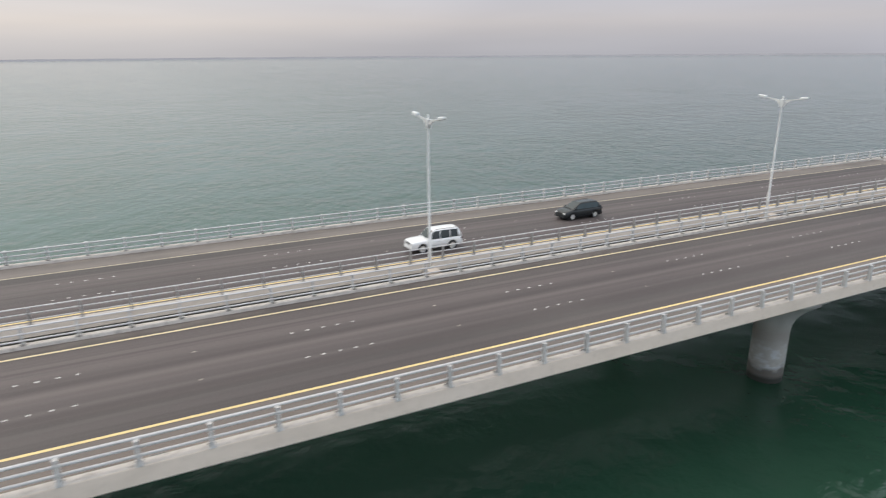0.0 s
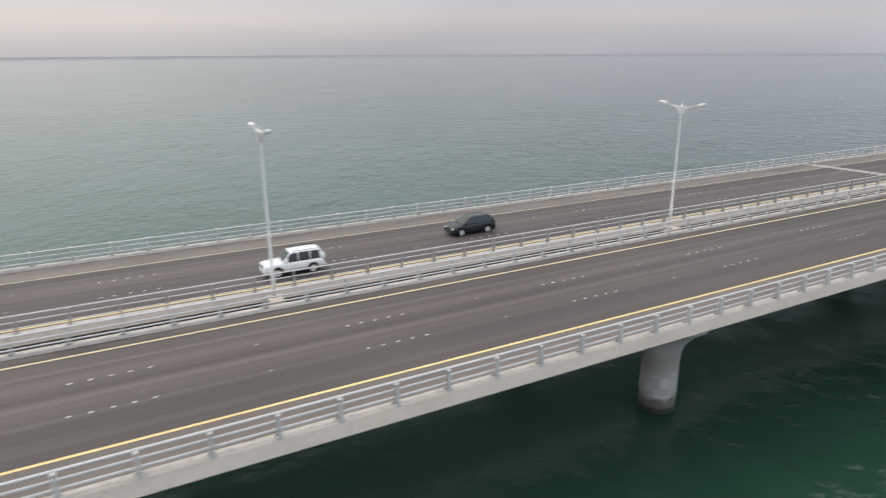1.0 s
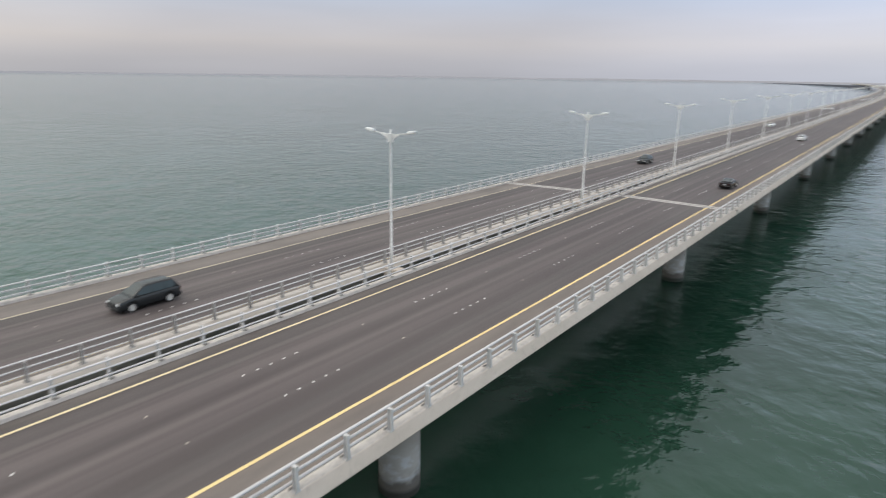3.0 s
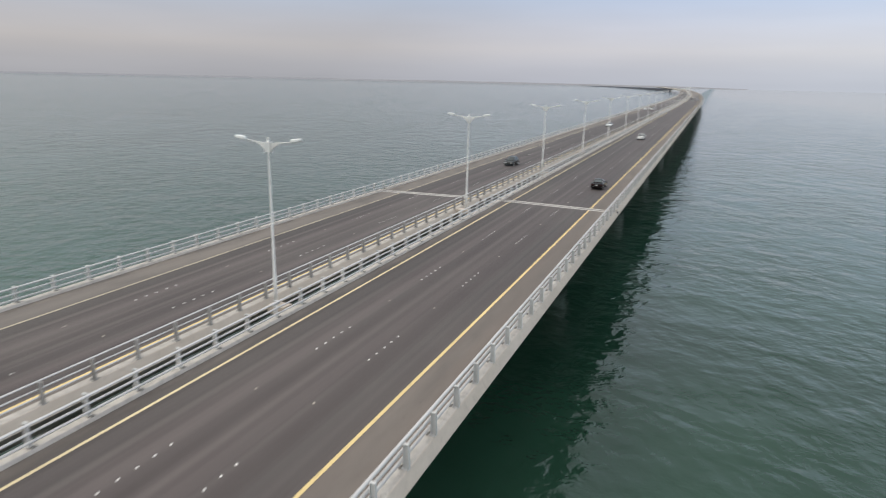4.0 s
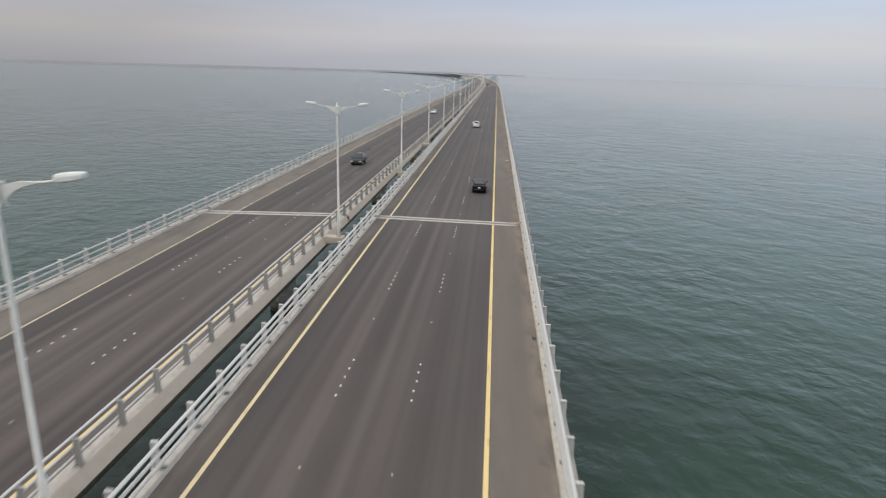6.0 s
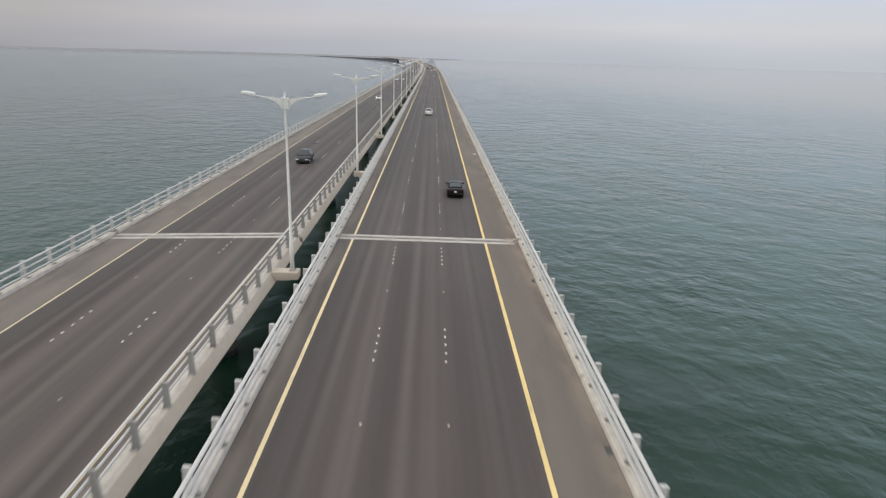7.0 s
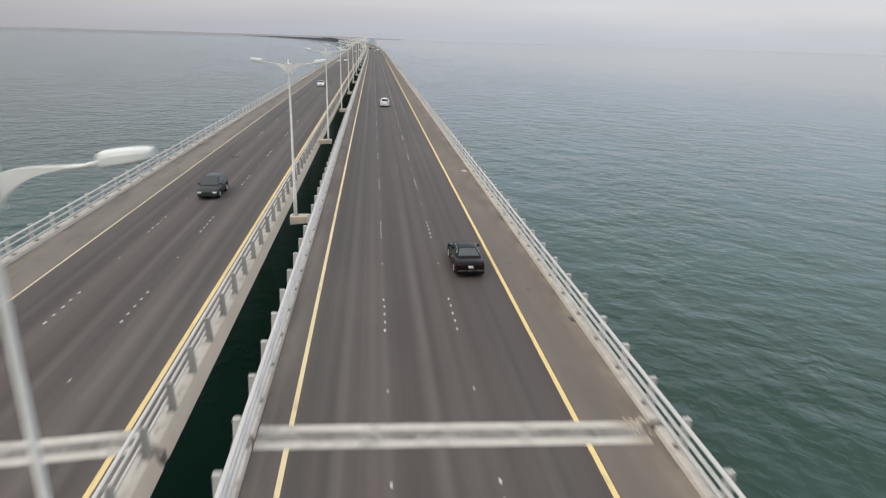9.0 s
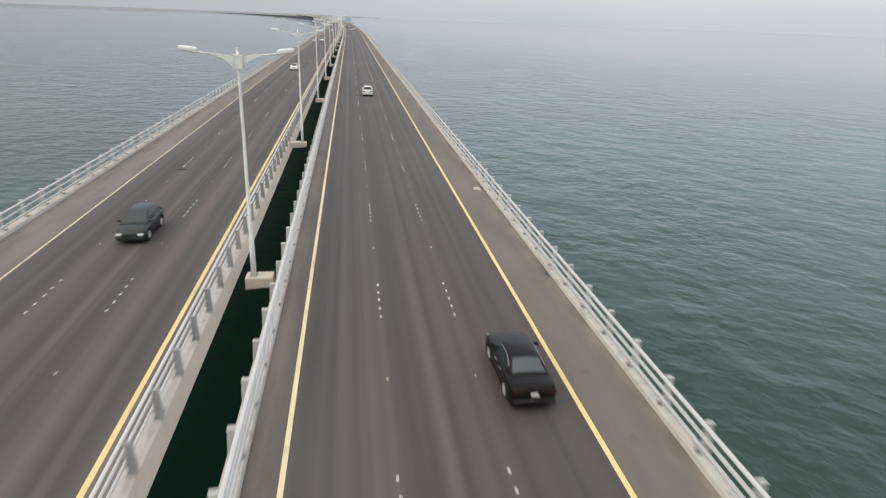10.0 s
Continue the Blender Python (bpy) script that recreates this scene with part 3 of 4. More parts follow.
def railing(x_rail, side, phase, step, mat, post, thick, label):
    """Three rails on the traffic side of posts that stand a step apart; side: +1 where the sea side is +x."""
    root = thing("bridge_railing", label, "railing", "railings along the bridge")
    for i, z in enumerate(RAIL_Z):
        hx, hz = thick[0] + 0.01 * (i == 2), thick[1]
        prof = [(x_rail + hx * math.cos(a), z + hz * math.sin(a)) for a in [k * math.tau / 10 for k in range(10)]]
        part("rail", sweep(prof, STATIONS), mat, root, smooth=True)
    y = phase - step * math.floor((phase + 135) / step)
    far = bmesh.new()
    while y < 900:
        x = x_rail + side * 0.25 + bend(y)
        if y < 300:
            ob = new("post", post)
            ob.parent = root
            ob.matrix_basis = pose(x, y, 0, 0, 0, 0 if side > 0 else 180)
        else:
            add_box(far, x - 0.07, x + 0.07, y - 0.1, y + 0.1, 0.2, 1.38)
        y += step
    tagged(part("far_posts", far, M_POST, root), kind="stuff")
    return root


railing(13.30, 1, 10.08, 2.90, M_RAIL, POST, (0.085, 0.070), "three-rail aluminium railing on the seaward kerb")
railing(-2.10, -1, -56.19, 2.93, M_RAIL_GREY, POST, (0.088, 0.052), "three-rail light grey aluminium railing beside the gap between the decks")
railing(-5.57, 1, 19.5, 2.917, M_RAIL_GREY, POST_PLAIN, (0.062, 0.044), "three-rail light aluminium railing on the second deck beside the gap")
railing(-20.35, -1, -109.13, 2.947, M_RAIL, POST, (0.090, 0.066), "three-rail aluminium railing on the far seaward kerb")


# ---- street lamps ----
def curve_pts(a, b, c, n):
    """Points of a quadratic curve from a by b to c."""
    return [tuple((1 - t) ** 2 * p + 2 * t * (1 - t) * q + t * t * r for p, q, r in zip(a, b, c)) for t in [i / n for i in range(n + 1)]]


def street_lamp():
    root = thing("street_lamp", "white steel street lamp with two swept arms on a concrete block", "street lamp", "lamps between the two decks")
    hub = 11.5
    part("pole", tube([(0, 0, 0.30), (0, 0, 2.4), (0, 0, 2.5), (0, 0, 11.0), (0, 0, 12.12)], [0.15, 0.135, 0.102, 0.072, 0.060], 16), M_POLE, root, smooth=True)
    part("pole_cap", tube([(0, 0, 12.12), (0, 0, 12.14), (0, 0, 12.23), (0, 0, 12.25)], [0.062, 0.072, 0.072, 0.05], 8), M_POLE, root)
    bm = box(-0.22, 0.22, -0.22, 0.22, 0.275, 0.305)
    for x in (-0.17, 0.17):
        for y in (-0.17, 0.17):
            add_box(bm, x - 0.025, x + 0.025, y - 0.025, y + 0.025, 0.305, 0.36)
    part("base_plate", bm, M_GREY, root, "grey steel base plate with bolts")
    # open bracket box round the pole
    bm = bmesh.new()
    for x in (-0.21, 0.21):
        for y in (-0.13, 0.13):
            add_box(bm, x - 0.022, x + 0.022, y - 0.022, y + 0.022, hub - 0.31, hub + 0.44)
    for z in (hub - 0.24, hub + 0.38):
        add_box(bm, -0.19, 0.19, -0.12, 0.12, z - 0.02, z + 0.02)
    part("bracket", bm, M_POLE, root)
    for y0, y1 in ((-0.11, -0.09), (0.09, 0.11)):
        part("bracket_panel", box(-0.188, 0.188, y0, y1, hub - 0.22, hub + 0.36), M_HEAD, root)
    for sd in (-1, 1):
        # wing plate that narrows into the arm
        top = curve_pts((0.22, 0, hub + 0.30), (0.62, 0, hub + 0.47), (1.25, 0, hub + 0.46), 8)
        low = curve_pts((0.22, 0, hub - 0.26), (0.55, 0, hub + 0.30), (1.25, 0, hub + 0.39), 8)
        bm = bmesh.new()
        add_loft(bm, [[(sd * a[0], -0.05, a[2]), (sd * a[0], 0.05, a[2]), (sd * b[0], 0.05, b[2]), (sd * b[0], -0.05, b[2])] for a, b in zip(top, low)])
        arm = part("arm", bm, M_POLE, root)
        part("arm_tube", tube([(sd * 1.2, 0, hub + 0.425), (sd * 1.6, 0, hub + 0.46), (sd * 2.0, 0, hub + 0.55)], [0.045, 0.04, 0.04], 10), M_POLE, arm, smooth=True)
        bm = bmesh.new()
        rings = []
        for u, w, h0, h1 in ((1.87, 0.08, 0.50, 0.62), (1.89, 0.15, 0.46, 0.69), (1.97, 0.175, 0.46, 0.72), (2.30, 0.185, 0.515, 0.765), (2.56, 0.18, 0.57, 0.785), (2.68, 0.155, 0.60, 0.78), (2.72, 0.10, 0.63, 0.755)):
            c, r = hub + (h0 + h1) / 2, (h1 - h0) / 2
            rings.append([(sd * u, w * x, c + r * z) for x, z in ((1, -0.7), (1, 0.25), (0.84, 0.78), (0.45, 1), (-0.45, 1), (-0.84, 0.78), (-1, 0.25), (-1, -0.7), (-0.8, -1), (0.8, -1))])
        head = part("lamp_head", add_loft(bm, rings), M_HEAD, root, "pale grey-white boxy luminaire")
        bm = bmesh.new()
        add_loft(bm, [[(sd * 2.02, -0.11, hub + 0.455), (sd * 2.02, 0.11, hub + 0.455), (sd * 2.02, 0.11, hub + 0.48), (sd * 2.02, -0.11, hub + 0.48)],
                      [(sd * 2.55, -0.12, hub + 0.55), (sd * 2.55, 0.12, hub + 0.55), (sd * 2.55, 0.12, hub + 0.59), (sd * 2.55, -0.12, hub + 0.59)]])
        part("diffuser", bm, M_DIFFUSER, head)
    return root


LAMP_X = -3.80


def plinth(x0, x1):
    bm = bmesh.new()
    add_loft(bm, [[(x0, -0.5, -0.38), (x1, -0.5, -0.25), (x1, 0.5, -0.25), (x0, 0.5, -0.38)],
                  [(x0, -0.5, 0.28), (x1, -0.5, 0.28), (x1, 0.5, 0.28), (x0, 0.5, 0.28)]])
    bmesh.ops.bevel(bm, geom=bm.edges[:], offset=0.03, segments=2, affect="EDGES", profile=0.5)
    return bm


lamp_r = street_lamp()                               # block grows from the first deck
part("plinth", plinth(-0.42, ED_1 - LAMP_X + 0.02), M_BLOCK, lamp_r, "pale concrete block bridging out from the deck")
lamp_r.location = (LAMP_X, -87.4, 0)
lamp_l = copy_thing(lamp_r, pose(LAMP_X, -9.45, 0))   # block grows from the second deck
for o in list(lamp_l.children):
    if o.name.startswith("plinth"):
        bpy.data.objects.remove(o)
part("plinth", plinth(ED_2 - LAMP_X - 0.3, 0.45), M_BLOCK, lamp_l, "pale concrete block bridging out from the deck")
for k in range(1, 26):
    if k != 2:
        y = -87.4 + 39.0 * k
        copy_thing(lamp_r if k != 4 else lamp_l, pose(LAMP_X + bend(y), y, 0))


# ---- cars ----
def smooth_at(y, ys, vs):
    """Smooth interpolation through knots."""
    i = int(np.searchsorted(ys, y)) - 1
    i = max(0, min(len(ys) - 2, i))
    t = max(0.0, min(1.0, (y - ys[i]) / (ys[i + 1] - ys[i])))
    h = ys[i + 1] - ys[i]
    def slope(j):
        a, b = max(0, j - 1), min(len(ys) - 1, j + 1)
        return (vs[b] - vs[a]) / (ys[b] - ys[a])
    m0, m1 = slope(i) * h, slope(i + 1) * h
    t2, t3 = t * t, t * t * t
    return (2 * t3 - 3 * t2 + 1) * vs[i] + (t3 - 2 * t2 + t) * m0 + (-2 * t3 + 3 * t2) * vs[i + 1] + (t3 - t2) * m1


def car(name, label, category, paint, length, width, deck_ys, deck_zs, cab, wheel_r, axles, sill=0.22, rear_mat=None,
        side_mat=None, pillars=(), roof_mat=None, rails=False, spare=False, chrome=False, boot_glass=0.0):
    """A car that faces +y with its middle at the origin. deck: height of bonnet, belt and boot along y;
    cab: y of the rear foot, rear roof edge, front roof edge and screen foot, roof height, belt and roof half widths."""
    root = thing(name, label, category, "cars on the bridge")
    hw = width / 2
    half = length / 2
    ys = sorted(set([round(-half + length * i / 70, 4) for i in range(71)] + [-half + 0.02, -half + 0.05, half - 0.02, half - 0.05]))
    bm = bmesh.new()
    rings = []
    for y in ys:
        e = min(1.0, (half - abs(y)) / 0.55)
        w = hw * (0.80 + 0.20 * math.sqrt(max(0.0, 1 - (1 - e) ** 2)))
        top = smooth_at(y, deck_ys, deck_zs)
        e2 = min(1.0, (half - abs(y)) / 0.10)
        low = sill + 0.10 * (1 - e2)
        for ax in axles:
            d = abs(y - ax)
            if d < wheel_r + 0.06:
                low = max(low, wheel_r + math.sqrt((wheel_r + 0.06) ** 2 - d * d))
        low = min(low, top - 0.12)
        mid = max(low + 0.03, min(0.62 * top, top - 0.10))
        rt = top - 0.05 - 0.05 * (1 - e2)
        ring = [(0, low), (w * 0.88, low), (w * 0.985, low + 0.015), (w, mid), (w * 0.985, (mid + rt) / 2), (w * 0.95, rt), (w * 0.88, rt + 0.038), (w * 0.5, top), (0, top + 0.015)]
        rings.append([(x, y, z) for x, z in ring] + [(-x, y, z) for x, z in ring[-2:0:-1]])
    part("body", add_loft(bm, rings), paint, root, smooth=True)
    # cabin
    y4, y3, y2, y1, zr, wb, wt = cab
    zb = smooth_at((y3 + y2) / 2, deck_ys, deck_zs) - 0.03

    def roof(y):
        if y < y3:
            t = (y - y4) / (y3 - y4)
            return zb + (zr - 0.03 - zb) * (t ** 0.85)
        if y > y2:
            t = (y1 - y) / (y1 - y2)
            return zb + (zr - 0.03 - zb) * (t ** 0.9)
        t = (y - y3) / (y2 - y3)
        return zr - 0.03 + 0.03 * math.sin(math.pi * t)

    def wide(z):
        return wb + (wt - wb) * (z - zb) / (zr - zb)
    bm = bmesh.new()
    rings = []
    n = 36
    for i in range(n + 1):
        y = y4 + (y1 - y4) * i / n
        h = max(roof(y), zb + 0.004)
        we = wide(h)
        ring = [(wb, zb - 0.05), (wide(zb + (h - zb) * 0.5), zb + (h - zb) * 0.5), (we + 0.002, max(zb, h - 0.03)), (we - 0.06, h), (we * 0.5, h + 0.022), (0, h + 0.03)]
        rings.append([(x, y, z) for x, z in ring] + [(-x, y, z) for x, z in ring[::-1][1:]])
    part("cabin", add_loft(bm, rings), paint, root, smooth=True)
    if roof_mat:
        bm = bmesh.new()
        rings = []
        for i in range(13):
            y = y3 + 0.05 + (y2 - y3 - 0.15) * i / 12
            h = roof(y)
            we = wide(h)
            rings.append([(x, y, z) for x, z in ((-we + 0.1, h + 0.012), (-we * 0.5, h + 0.03), (0, h + 0.038), (we * 0.5, h + 0.03), (we - 0.1, h + 0.012))])
        part("roof_panel", add_loft(bm, rings, close=False, caps=False), roof_mat, root, smooth=True)
    # front and rear glass, just proud of the cabin
    for nm, a, b, mt in (("windscreen", y2 + 0.04, y1 - 0.07, M_GLASS), ("rear_window", y4 + boot_glass, y3 - 0.05, rear_mat or M_GLASS)):
        bm = bmesh.new()
        rings = []
        for i in range(9):
            y = a + (b - a) * i / 8
            h = roof(y)
            we = wide(h) - 0.10
            o = 0.012
            sy = 0.008 if nm == "windscreen" else -0.008
            rings.append([(x, y + sy, z + o) for x, z in ((-we, h + 0.004), (-we * 0.5, h + 0.024), (0, h + 0.032), (we * 0.5, h + 0.024), (we, h + 0.004))])
        part(nm, add_loft(bm, rings, close=False, caps=False), mt, root, smooth=True)
    # side windows between pillars
    for sd in (-1, 1):
        for a, b in pillars:
            bm = bmesh.new()
            lo, hi = [], []
            for i in range(9):
                y = a + (b - a) * i / 8
                zt = max(zb + 0.06, roof(y) - 0.075)
                lo.append((sd * (wide(zb + 0.05) + 0.012), y, zb + 0.05))
                hi.append((sd * (wide(zt) + 0.012), y, zt))
            add_loft(bm, [[p, q] for p, q in zip(lo, hi)], close=False, caps=False)
            part("side_window", bm, side_mat or M_GLASS, root)
        if chrome:
            a, b = pillars[0][0], pillars[-1][1]
            pts = [(sd * (wide(max(zb + 0.07, roof(y) - 0.06)) + 0.014), y, max(zb + 0.07, roof(y) - 0.06)) for y in [a - 0.04 + (b - a + 0.08) * i / 14 for i in range(15)]]
            part("chrome_trim", tube(pts, 0.012, 6), M_CHROME, root, "bright chrome window trim")
        # mirror, lights, handles
        ym = y1 - 0.32
        part("door_mirror", box(*sorted((sd * (wb + 0.02), sd * (wb + 0.22))), ym - 0.06, ym + 0.06, zb + 0.02, zb + 0.16, bevel=0.03), paint, root)
        zt = smooth_at(half - 0.15, deck_ys, deck_zs)
        part("headlight", box(*sorted((sd * (hw * 0.50), sd * (hw * 0.87))), half - 0.30, half - 0.035, zt - 0.20, zt - 0.055, bevel=0.03), M_CLEAR, root)
        zt = smooth_at(-half + 0.12, deck_ys, deck_zs)
        part("tail_light", box(*sorted((sd * (hw * 0.48), sd * (hw * 0.90))), -half - 0.008, -half + 0.16, zt - 0.24, zt - 0.09, bevel=0.02), M_RED, root)
        for a, b in pillars[-2:]:
            part("door_handle", box(*sorted((sd * (hw * 0.98), sd * (hw + 0.02))), a + 0.06, a + 0.26, zb - 0.14, zb - 0.11, bevel=0.008), M_CHROME if chrome else paint, root)
    zt = smooth_at(-half + 0.12, deck_ys, deck_zs)
    part("number_plate", box(-0.15, 0.15, -half - 0.016, -half + 0.02, zt - 0.31, zt - 0.175, bevel=0.004), M_PLATE, root, "plain white plate")
    part("rear_bumper", box(-hw * 0.90, hw * 0.90, -half - 0.05, -half + 0.25, sill + 0.10, sill + 0.30, bevel=0.05), paint, root)
    part("bumper_trim", box(-hw * 0.88, hw * 0.88, -half - 0.056, -half + 0.1, sill + 0.275, sill + 0.29, bevel=0.005), M_CHROME if chrome else M_TRIM, root)
    part("front_bumper", box(-hw * 0.86, hw * 0.86, half - 0.25, half + 0.04, sill + 0.02, sill + 0.24, bevel=0.05), paint, root)
    zt = smooth_at(half - 0.15, deck_ys, deck_zs)
    part("grille", box(-hw * 0.42, hw * 0.42, half - 0.12, half + 0.012, zt - 0.24, zt - 0.07, bevel=0.015), M_TRIM, root)
    part("underbody", box(-hw * 0.80, hw * 0.80, -half + 0.3, half - 0.3, sill - 0.05, sill + 0.12), M_TRIM, root)
    if rails:
        for sd in (-1, 1):
            part("roof_rail", tube([(sd * (wt - 0.05), y3 + 0.15, zr - 0.01), (sd * (wt - 0.05), y3 + 0.3, zr + 0.05), (sd * (wt - 0.05), y2 - 0.3, zr + 0.05), (sd * (wt - 0.05), y2 - 0.15, zr - 0.01)], 0.018, 6), M_TRIM, root)
    if spare:
        part("spare_wheel_cover", tube([(0.1, -half - 0.2, 0.95), (0.1, -half - 0.17, 0.95), (0.1, -half + 0.02, 0.95)], [0.28, 0.34, 0.34], 24), paint, root)
    # wheels
    for sd in (-1, 1):
        for ax in axles:
            xo = sd * (hw - 0.115)
            bm = bmesh.new()
            prof = ((-0.10, 0.72), (-0.105, 0.90), (-0.085, 0.985), (0, 1.0), (0.085, 0.985), (0.105, 0.90), (0.10, 0.72))
            add_loft(bm, [[(xo + p, ax + wheel_r * r * math.cos(k * math.tau / 24), wheel_r + wheel_r * r * math.sin(k * math.tau / 24)) for k in range(24)] for p, r in prof], caps=False)
            wheel = part("wheel", bm, M_TYRE, root, "black rubber tyre", smooth=True)
            bm = bmesh.new()
            add_loft(bm, [[(xo + sd * p, ax + wheel_r * r * math.cos(k * math.tau / 24), wheel_r + wheel_r * r * math.sin(k * math.tau / 24)) for k in range(24)]
                          for p, r in ((0.02, 0.74), (0.092, 0.73), (0.085, 0.66), (0.05, 0.60))])
            part("rim", bm, M_RIM, wheel)
            bm = bmesh.new()
            for k in range(7):
                a = k * math.tau / 7
                d = Vector((0, math.cos(a), math.sin(a)))
                s = Vector((0, -math.sin(a), math.cos(a)))
                c = Vector((xo, ax, wheel_r))
                r0, r1 = 0.05 * wheel_r, 0.68 * wheel_r
                quad = [c + d * r0 + s * 0.035, c + d * r0 - s * 0.035, c + d * r1 - s * 0.05, c + d * r1 + s * 0.05]
                add_loft(bm, [[q + Vector((sd * 0.045, 0, 0)) for q in quad], [q + Vector((sd * 0.085, 0, 0)) for q in quad]])
            part("spokes", bm, M_RIM, wheel)
    return root


def sedan(name, label, paint, rear, chrome):
    return car(name, label, "car", paint, 5.03, 1.88,
               [-2.515, -2.40, -1.9, -1.3, -0.4, 0.6, 1.1, 1.7, 2.2, 2.42, 2.515], [0.86, 0.97, 1.01, 1.00, 0.97, 0.96, 0.96, 0.90, 0.82, 0.74, 0.60],
               (-1.72, -0.82, 0.38, 1.18, 1.43, 0.84, 0.60), 0.325, (-1.42, 1.46), rear_mat=rear,
               pillars=((-1.12, -0.86), (-0.80, -0.08), (0.0, 0.80)), chrome=chrome, boot_glass=0.22)


def mpv(name, label, paint, roof_mat=None, rear=None):
    return car(name, label, "car", paint, 4.85, 1.90,
               [-2.42, -2.30, -1.9, -1.0, 0.3, 1.0, 1.6, 2.1, 2.34, 2.42], [0.92, 1.02, 1.06, 1.05, 1.03, 1.02, 0.99, 0.88, 0.78, 0.62],
               (-2.36, -1.88, 0.30, 1.32, 1.66, 0.86, 0.66), 0.345, (-1.45, 1.43), sill=0.24, rear_mat=rear,
               pillars=((-1.90, -1.18), (-1.12, -0.22), (-0.16, 0.86)), roof_mat=roof_mat, rails=True, boot_glass=0.08)


def crossover(name, label, paint):
    return car(name, label, "car", paint, 4.66, 1.86,
               [-2.33, -2.22, -1.9, -1.0, 0.2, 1.0, 1.35, 1.75, 2.05, 2.22, 2.33], [0.80, 0.98, 1.05, 1.04, 1.02, 1.00, 0.98, 0.92, 0.82, 0.70, 0.50],
               (-2.24, -1.45, 0.02, 1.22, 1.63, 0.84, 0.58), 0.345, (-1.36, 1.38), sill=0.24, pillars=((-1.72, -1.10), (-1.04, -0.22), (-0.16, 0.78)), boot_glass=0.10)


def offroader(name, label, paint, spare):
    return car(name, label, "car", paint, 4.90, 1.94,
               [-2.45, -2.36, -1.9, -1.0, 0.3, 1.0, 1.5, 2.1, 2.36, 2.45], [1.02, 1.10, 1.12, 1.12, 1.11, 1.11, 1.10, 1.05, 0.98, 0.80],
               (-2.40, -2.16, 0.30, 0.98, 1.88, 0.88, 0.74), 0.40, (-1.42, 1.43), sill=0.36,
               pillars=((-2.02, -1.30), (-1.22, -0.34), (-0.26, 0.52)), rails=True, spare=spare, boot_glass=0.04)


black_car = sedan("black_sedan", "black four-door saloon with chrome trim beside the yellow line", M_BLACK, M_REAR, True)
black_car.matrix_basis = pose(8.33, 18.6, 0.005)
white_car = mpv("white_people_carrier", "white people carrier with dark windows in the middle lane", M_WHITE)
white_car.matrix_basis = pose(4.75, 116.5, 0.005)
jeep = offroader("white_off_roader", "boxy white off-road car on the oncoming carriageway", M_WHITE, True)
jeep.matrix_basis = pose(-9.15, -84.6, 0.005, 0, 0, 180)
estate = mpv("dark_estate_car", "dark charcoal estate car on the oncoming carriageway", M_CHARCOAL)
estate.matrix_basis = pose(-12.4, -66.2, 0.005, 0, 0, 180)
oncoming = crossover("dark_crossover", "dark charcoal crossover car with pale headlights", M_CHARCOAL)
oncoming.matrix_basis = pose(-12.1, 38.0, 0.005, 0, 0, 180)
white_saloon = sedan("white_saloon", "white saloon far down the oncoming carriageway", M_WHITE, M_GLASS, False)
white_saloon.matrix_basis = pose(-12.4, 168.0, 0.005, 0, 0, 180)
for src, x, y, r in ((white_saloon, -15.8, 341, 180), (white_car, -12.6, 346, 180), (white_car, -12.5, 560, 180), (jeep, -9.0, 600, 180),
                     (white_saloon, 4.5, 600, 0), (white_car, 8.0, 640, 0), (estate, 1.0, 690, 0), (white_saloon, 4.8, 740, 0)):
    copy_thing(src, pose(x + bend(y), y, 0.005, 0, 0, r))


# ---- drains along the kerb ----
def drain():
    root = thing("road_drain", "small dark gully grating at the foot of the kerb", "road drain", "drains along the kerb")
    part("frame", box(-0.20, 0.10, -0.32, 0.32, -0.01, 0.012), M_GREY, root)
    for k in range(7):
        part("bar", box(-0.17, 0.07, -0.28 + 0.08 * k, -0.235 + 0.08 * k, 0.0, 0.020), M_SEAL, root)
    # flat black slab between the bars, painted as the shade inside the gully
    part("sump_shade", box(-0.18, 0.08, -0.29, 0.29, 0.0, 0.014), M_DARK, root)
    return root


d0 = drain()
d0.location = (12.93, -29.5, 0)
for k in range(-4, 14):
    if k != 0:
        copy_thing(d0, pose(12.93, -29.5 + 19.66 * k, 0))

# pale patch of spilt mortar on the shoulder, and scraps lying along the kerbs
bm = bmesh.new()
ring = [bm.verts.new((0.36 * (1 + 0.3 * noise.noise((k, 1, 2))) * math.cos(k * math.tau / 18), 0.55 * (1 + 0.4 * noise.noise((k, 5, 2))) * math.sin(k * math.tau / 18), 0.006)) for k in range(18)]
bm.faces.new(ring)
res = bmesh.ops.extrude_face_region(bm, geom=bm.faces[:])
bmesh.ops.translate(bm, verts=[v for v in res["geom"] if isinstance(v, bmesh.types.BMVert)], vec=(0, 0, 0.012))
patch = part("mortar_patch", bm, M_BLOCK)
patch.location = (12.5, 49.1, -0.004)
tagged(patch, "pale patch of spilt mortar on the shoulder", "patch")


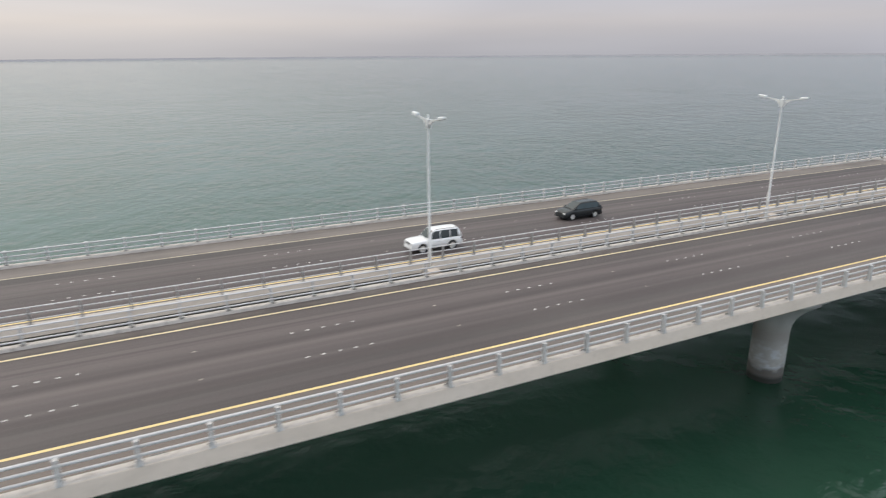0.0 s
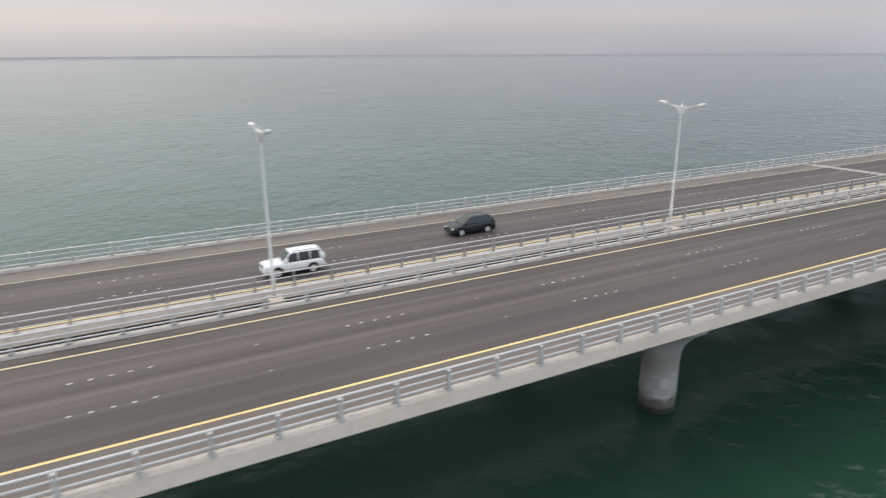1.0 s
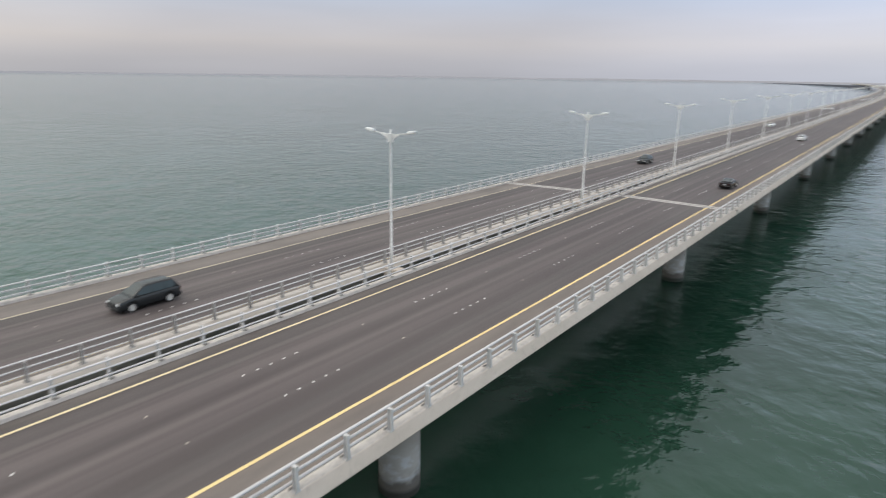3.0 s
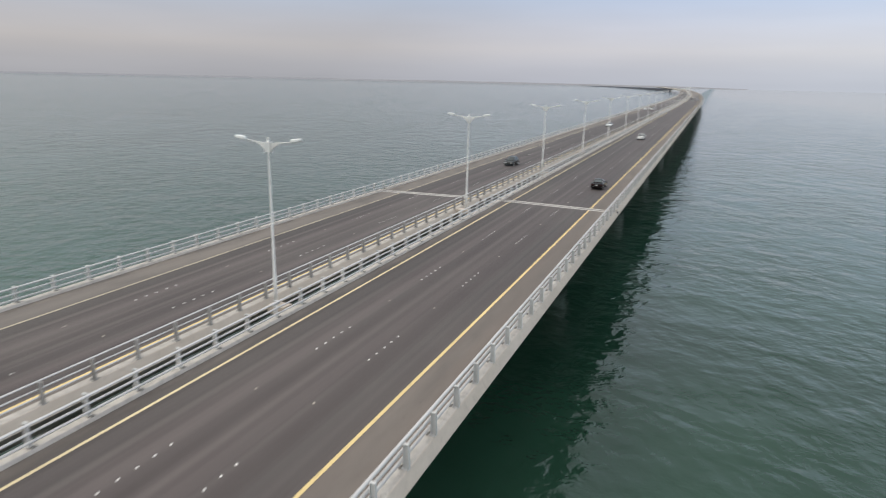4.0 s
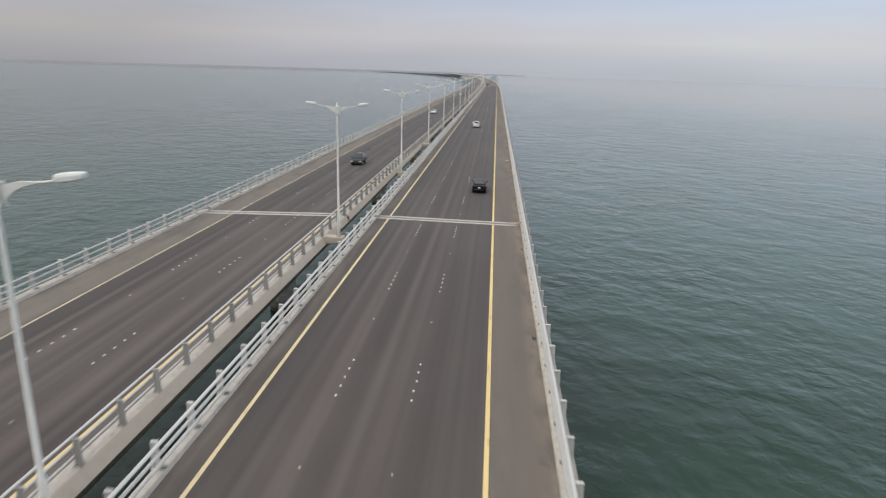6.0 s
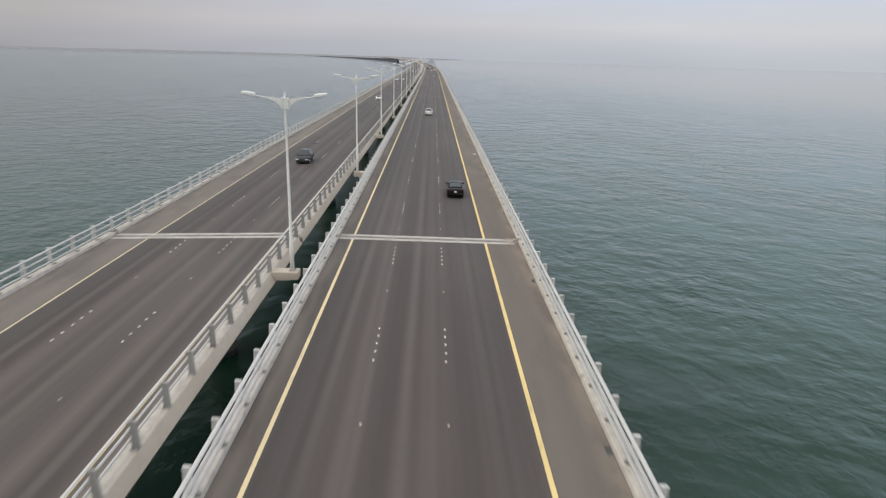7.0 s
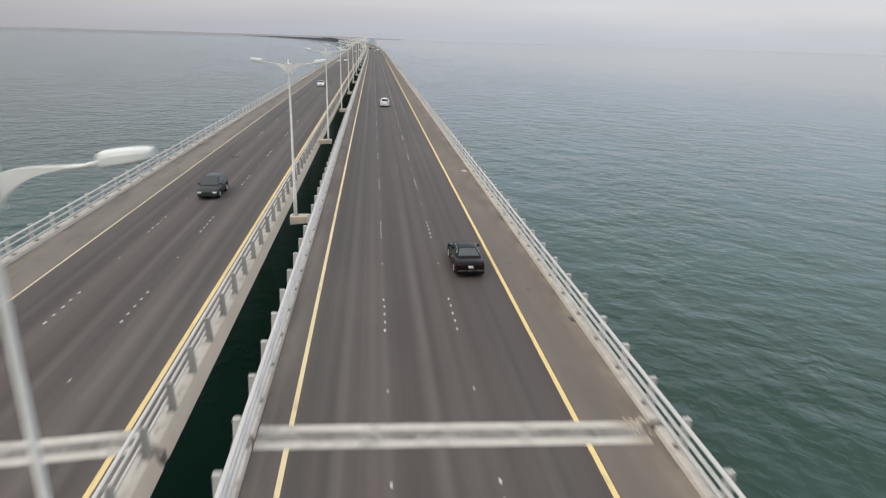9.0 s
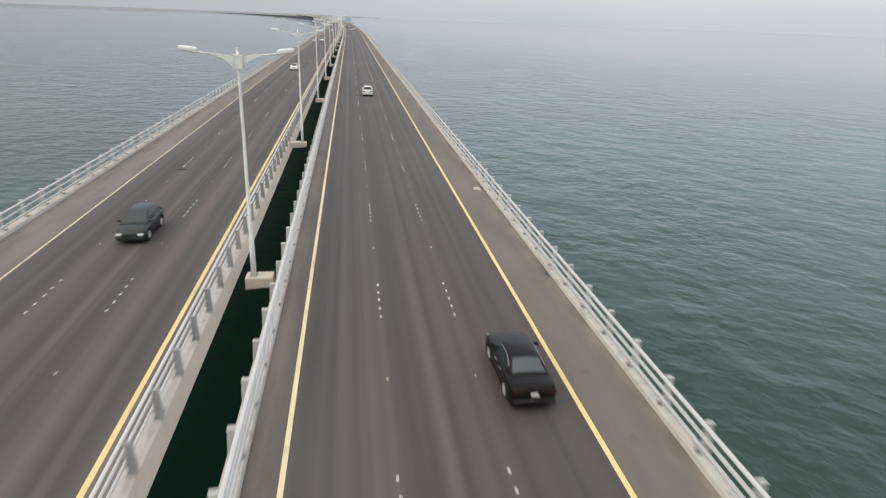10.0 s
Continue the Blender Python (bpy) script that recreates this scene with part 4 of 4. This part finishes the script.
def scrap(x, y, size, seed):
    """A torn, crumpled strip of dark rubber lying flat."""
    bm = bmesh.new()
    rows = []
    for i in range(9):
        u = i / 8 - 0.5
        w = 0.16 * size * (1 - 1.5 * u * u) * (1 + 0.4 * noise.noise((i * 0.7, seed, 0)))
        z = 0.008 + 0.05 * size * abs(noise.noise((i * 0.5, seed, 4)))
        c = 0.12 * size * noise.noise((i * 0.4, seed, 9))
        rows.append([(c - w, u * size, z), (c, u * size, z + 0.05 * size), (c + w, u * size, z), (c, u * size, 0.001)])
    ob = part("tyre_scrap", add_loft(bm, rows), M_TYRE)
    ob.matrix_basis = pose(x, y, 0, 0, 0, 70 * seed)
    return tagged(ob, "torn strip of black tyre rubber on the road", "road debris", "scraps on the road")


for k, (x, y, size) in enumerate(((-13.85, 56.1, 0.9), (12.75, 150.5, 0.8))):
    scrap(x, y, size, 1.3 + k)


# broken mortar and dirt at the outer end of the joint
bm = bmesh.new()
for k in range(26):
    x, y, r = 12.95 - 0.9 * random.random() ** 1.6, random.uniform(-0.75, 0.75), random.uniform(0.03, 0.09)
    ring = [(x + r * math.cos(i * math.tau / 6) * random.uniform(0.7, 1.2), y + r * math.sin(i * math.tau / 6) * random.uniform(0.7, 1.2)) for i in range(6)]
    add_loft(bm, [[(p, q, 0.004) for p, q in ring], [(x + 0.5 * (p - x), y + 0.5 * (q - y), 0.012 + 0.55 * r) for p, q in ring]])
tagged(part("rubble", bm, M_BLOCK), "crumbled sandy mortar at the end of the expansion joint", "rubble", kind="stuff")

# ---- road studs ----
def stud_mesh(mat):
    bm = bmesh.new()
    add_loft(bm, [[(sx * 0.050, sy * 0.075, 0.0) for sx, sy in ((-1, -1), (1, -1), (1, 1), (-1, 1))],
                  [(sx * 0.044, sy * 0.066, 0.016) for sx, sy in ((-1, -1), (1, -1), (1, 1), (-1, 1))],
                  [(sx * 0.030, sy * 0.048, 0.022) for sx, sy in ((-1, -1), (1, -1), (1, 1), (-1, 1))]])
    me = bpy.data.meshes.new("road_stud")
    bmesh.ops.recalc_face_normals(bm, faces=bm.faces[:])
    bm.to_mesh(me)
    bm.free()
    me.materials.append(mat)
    return me


STUD, STUD_LONE = stud_mesh(M_STUD), stud_mesh(M_STUD_2)
for root, xs, y0 in ((road_1, (D1, D2), -6.575), (road_2, (E1, E2), -4.98)):
    far = bmesh.new()
    for g in range(-9, 44):
        for x in xs:
            for dy in (0.0, 0.975, 1.95, 2.925, 3.9, 9.8):
                y = y0 + g * 15.566 + dy + random.uniform(-0.03, 0.03)
                px = x + random.uniform(-0.02, 0.02)
                if -10 < g + 1 < 12 and g < 8:
                    ob = new("road_stud", STUD if dy < 9 else STUD_LONE)
                    ob.parent = root
                    ob.matrix_basis = pose(px, y, 0, 0, 0, random.uniform(-6, 6))
                else:
                    add_box(far, px - 0.05 + bend(y), px + 0.05 + bend(y), y - 0.08, y + 0.08, 0.0, 0.02)
    tagged(part("far_studs", far, M_STUD, root), kind="stuff")
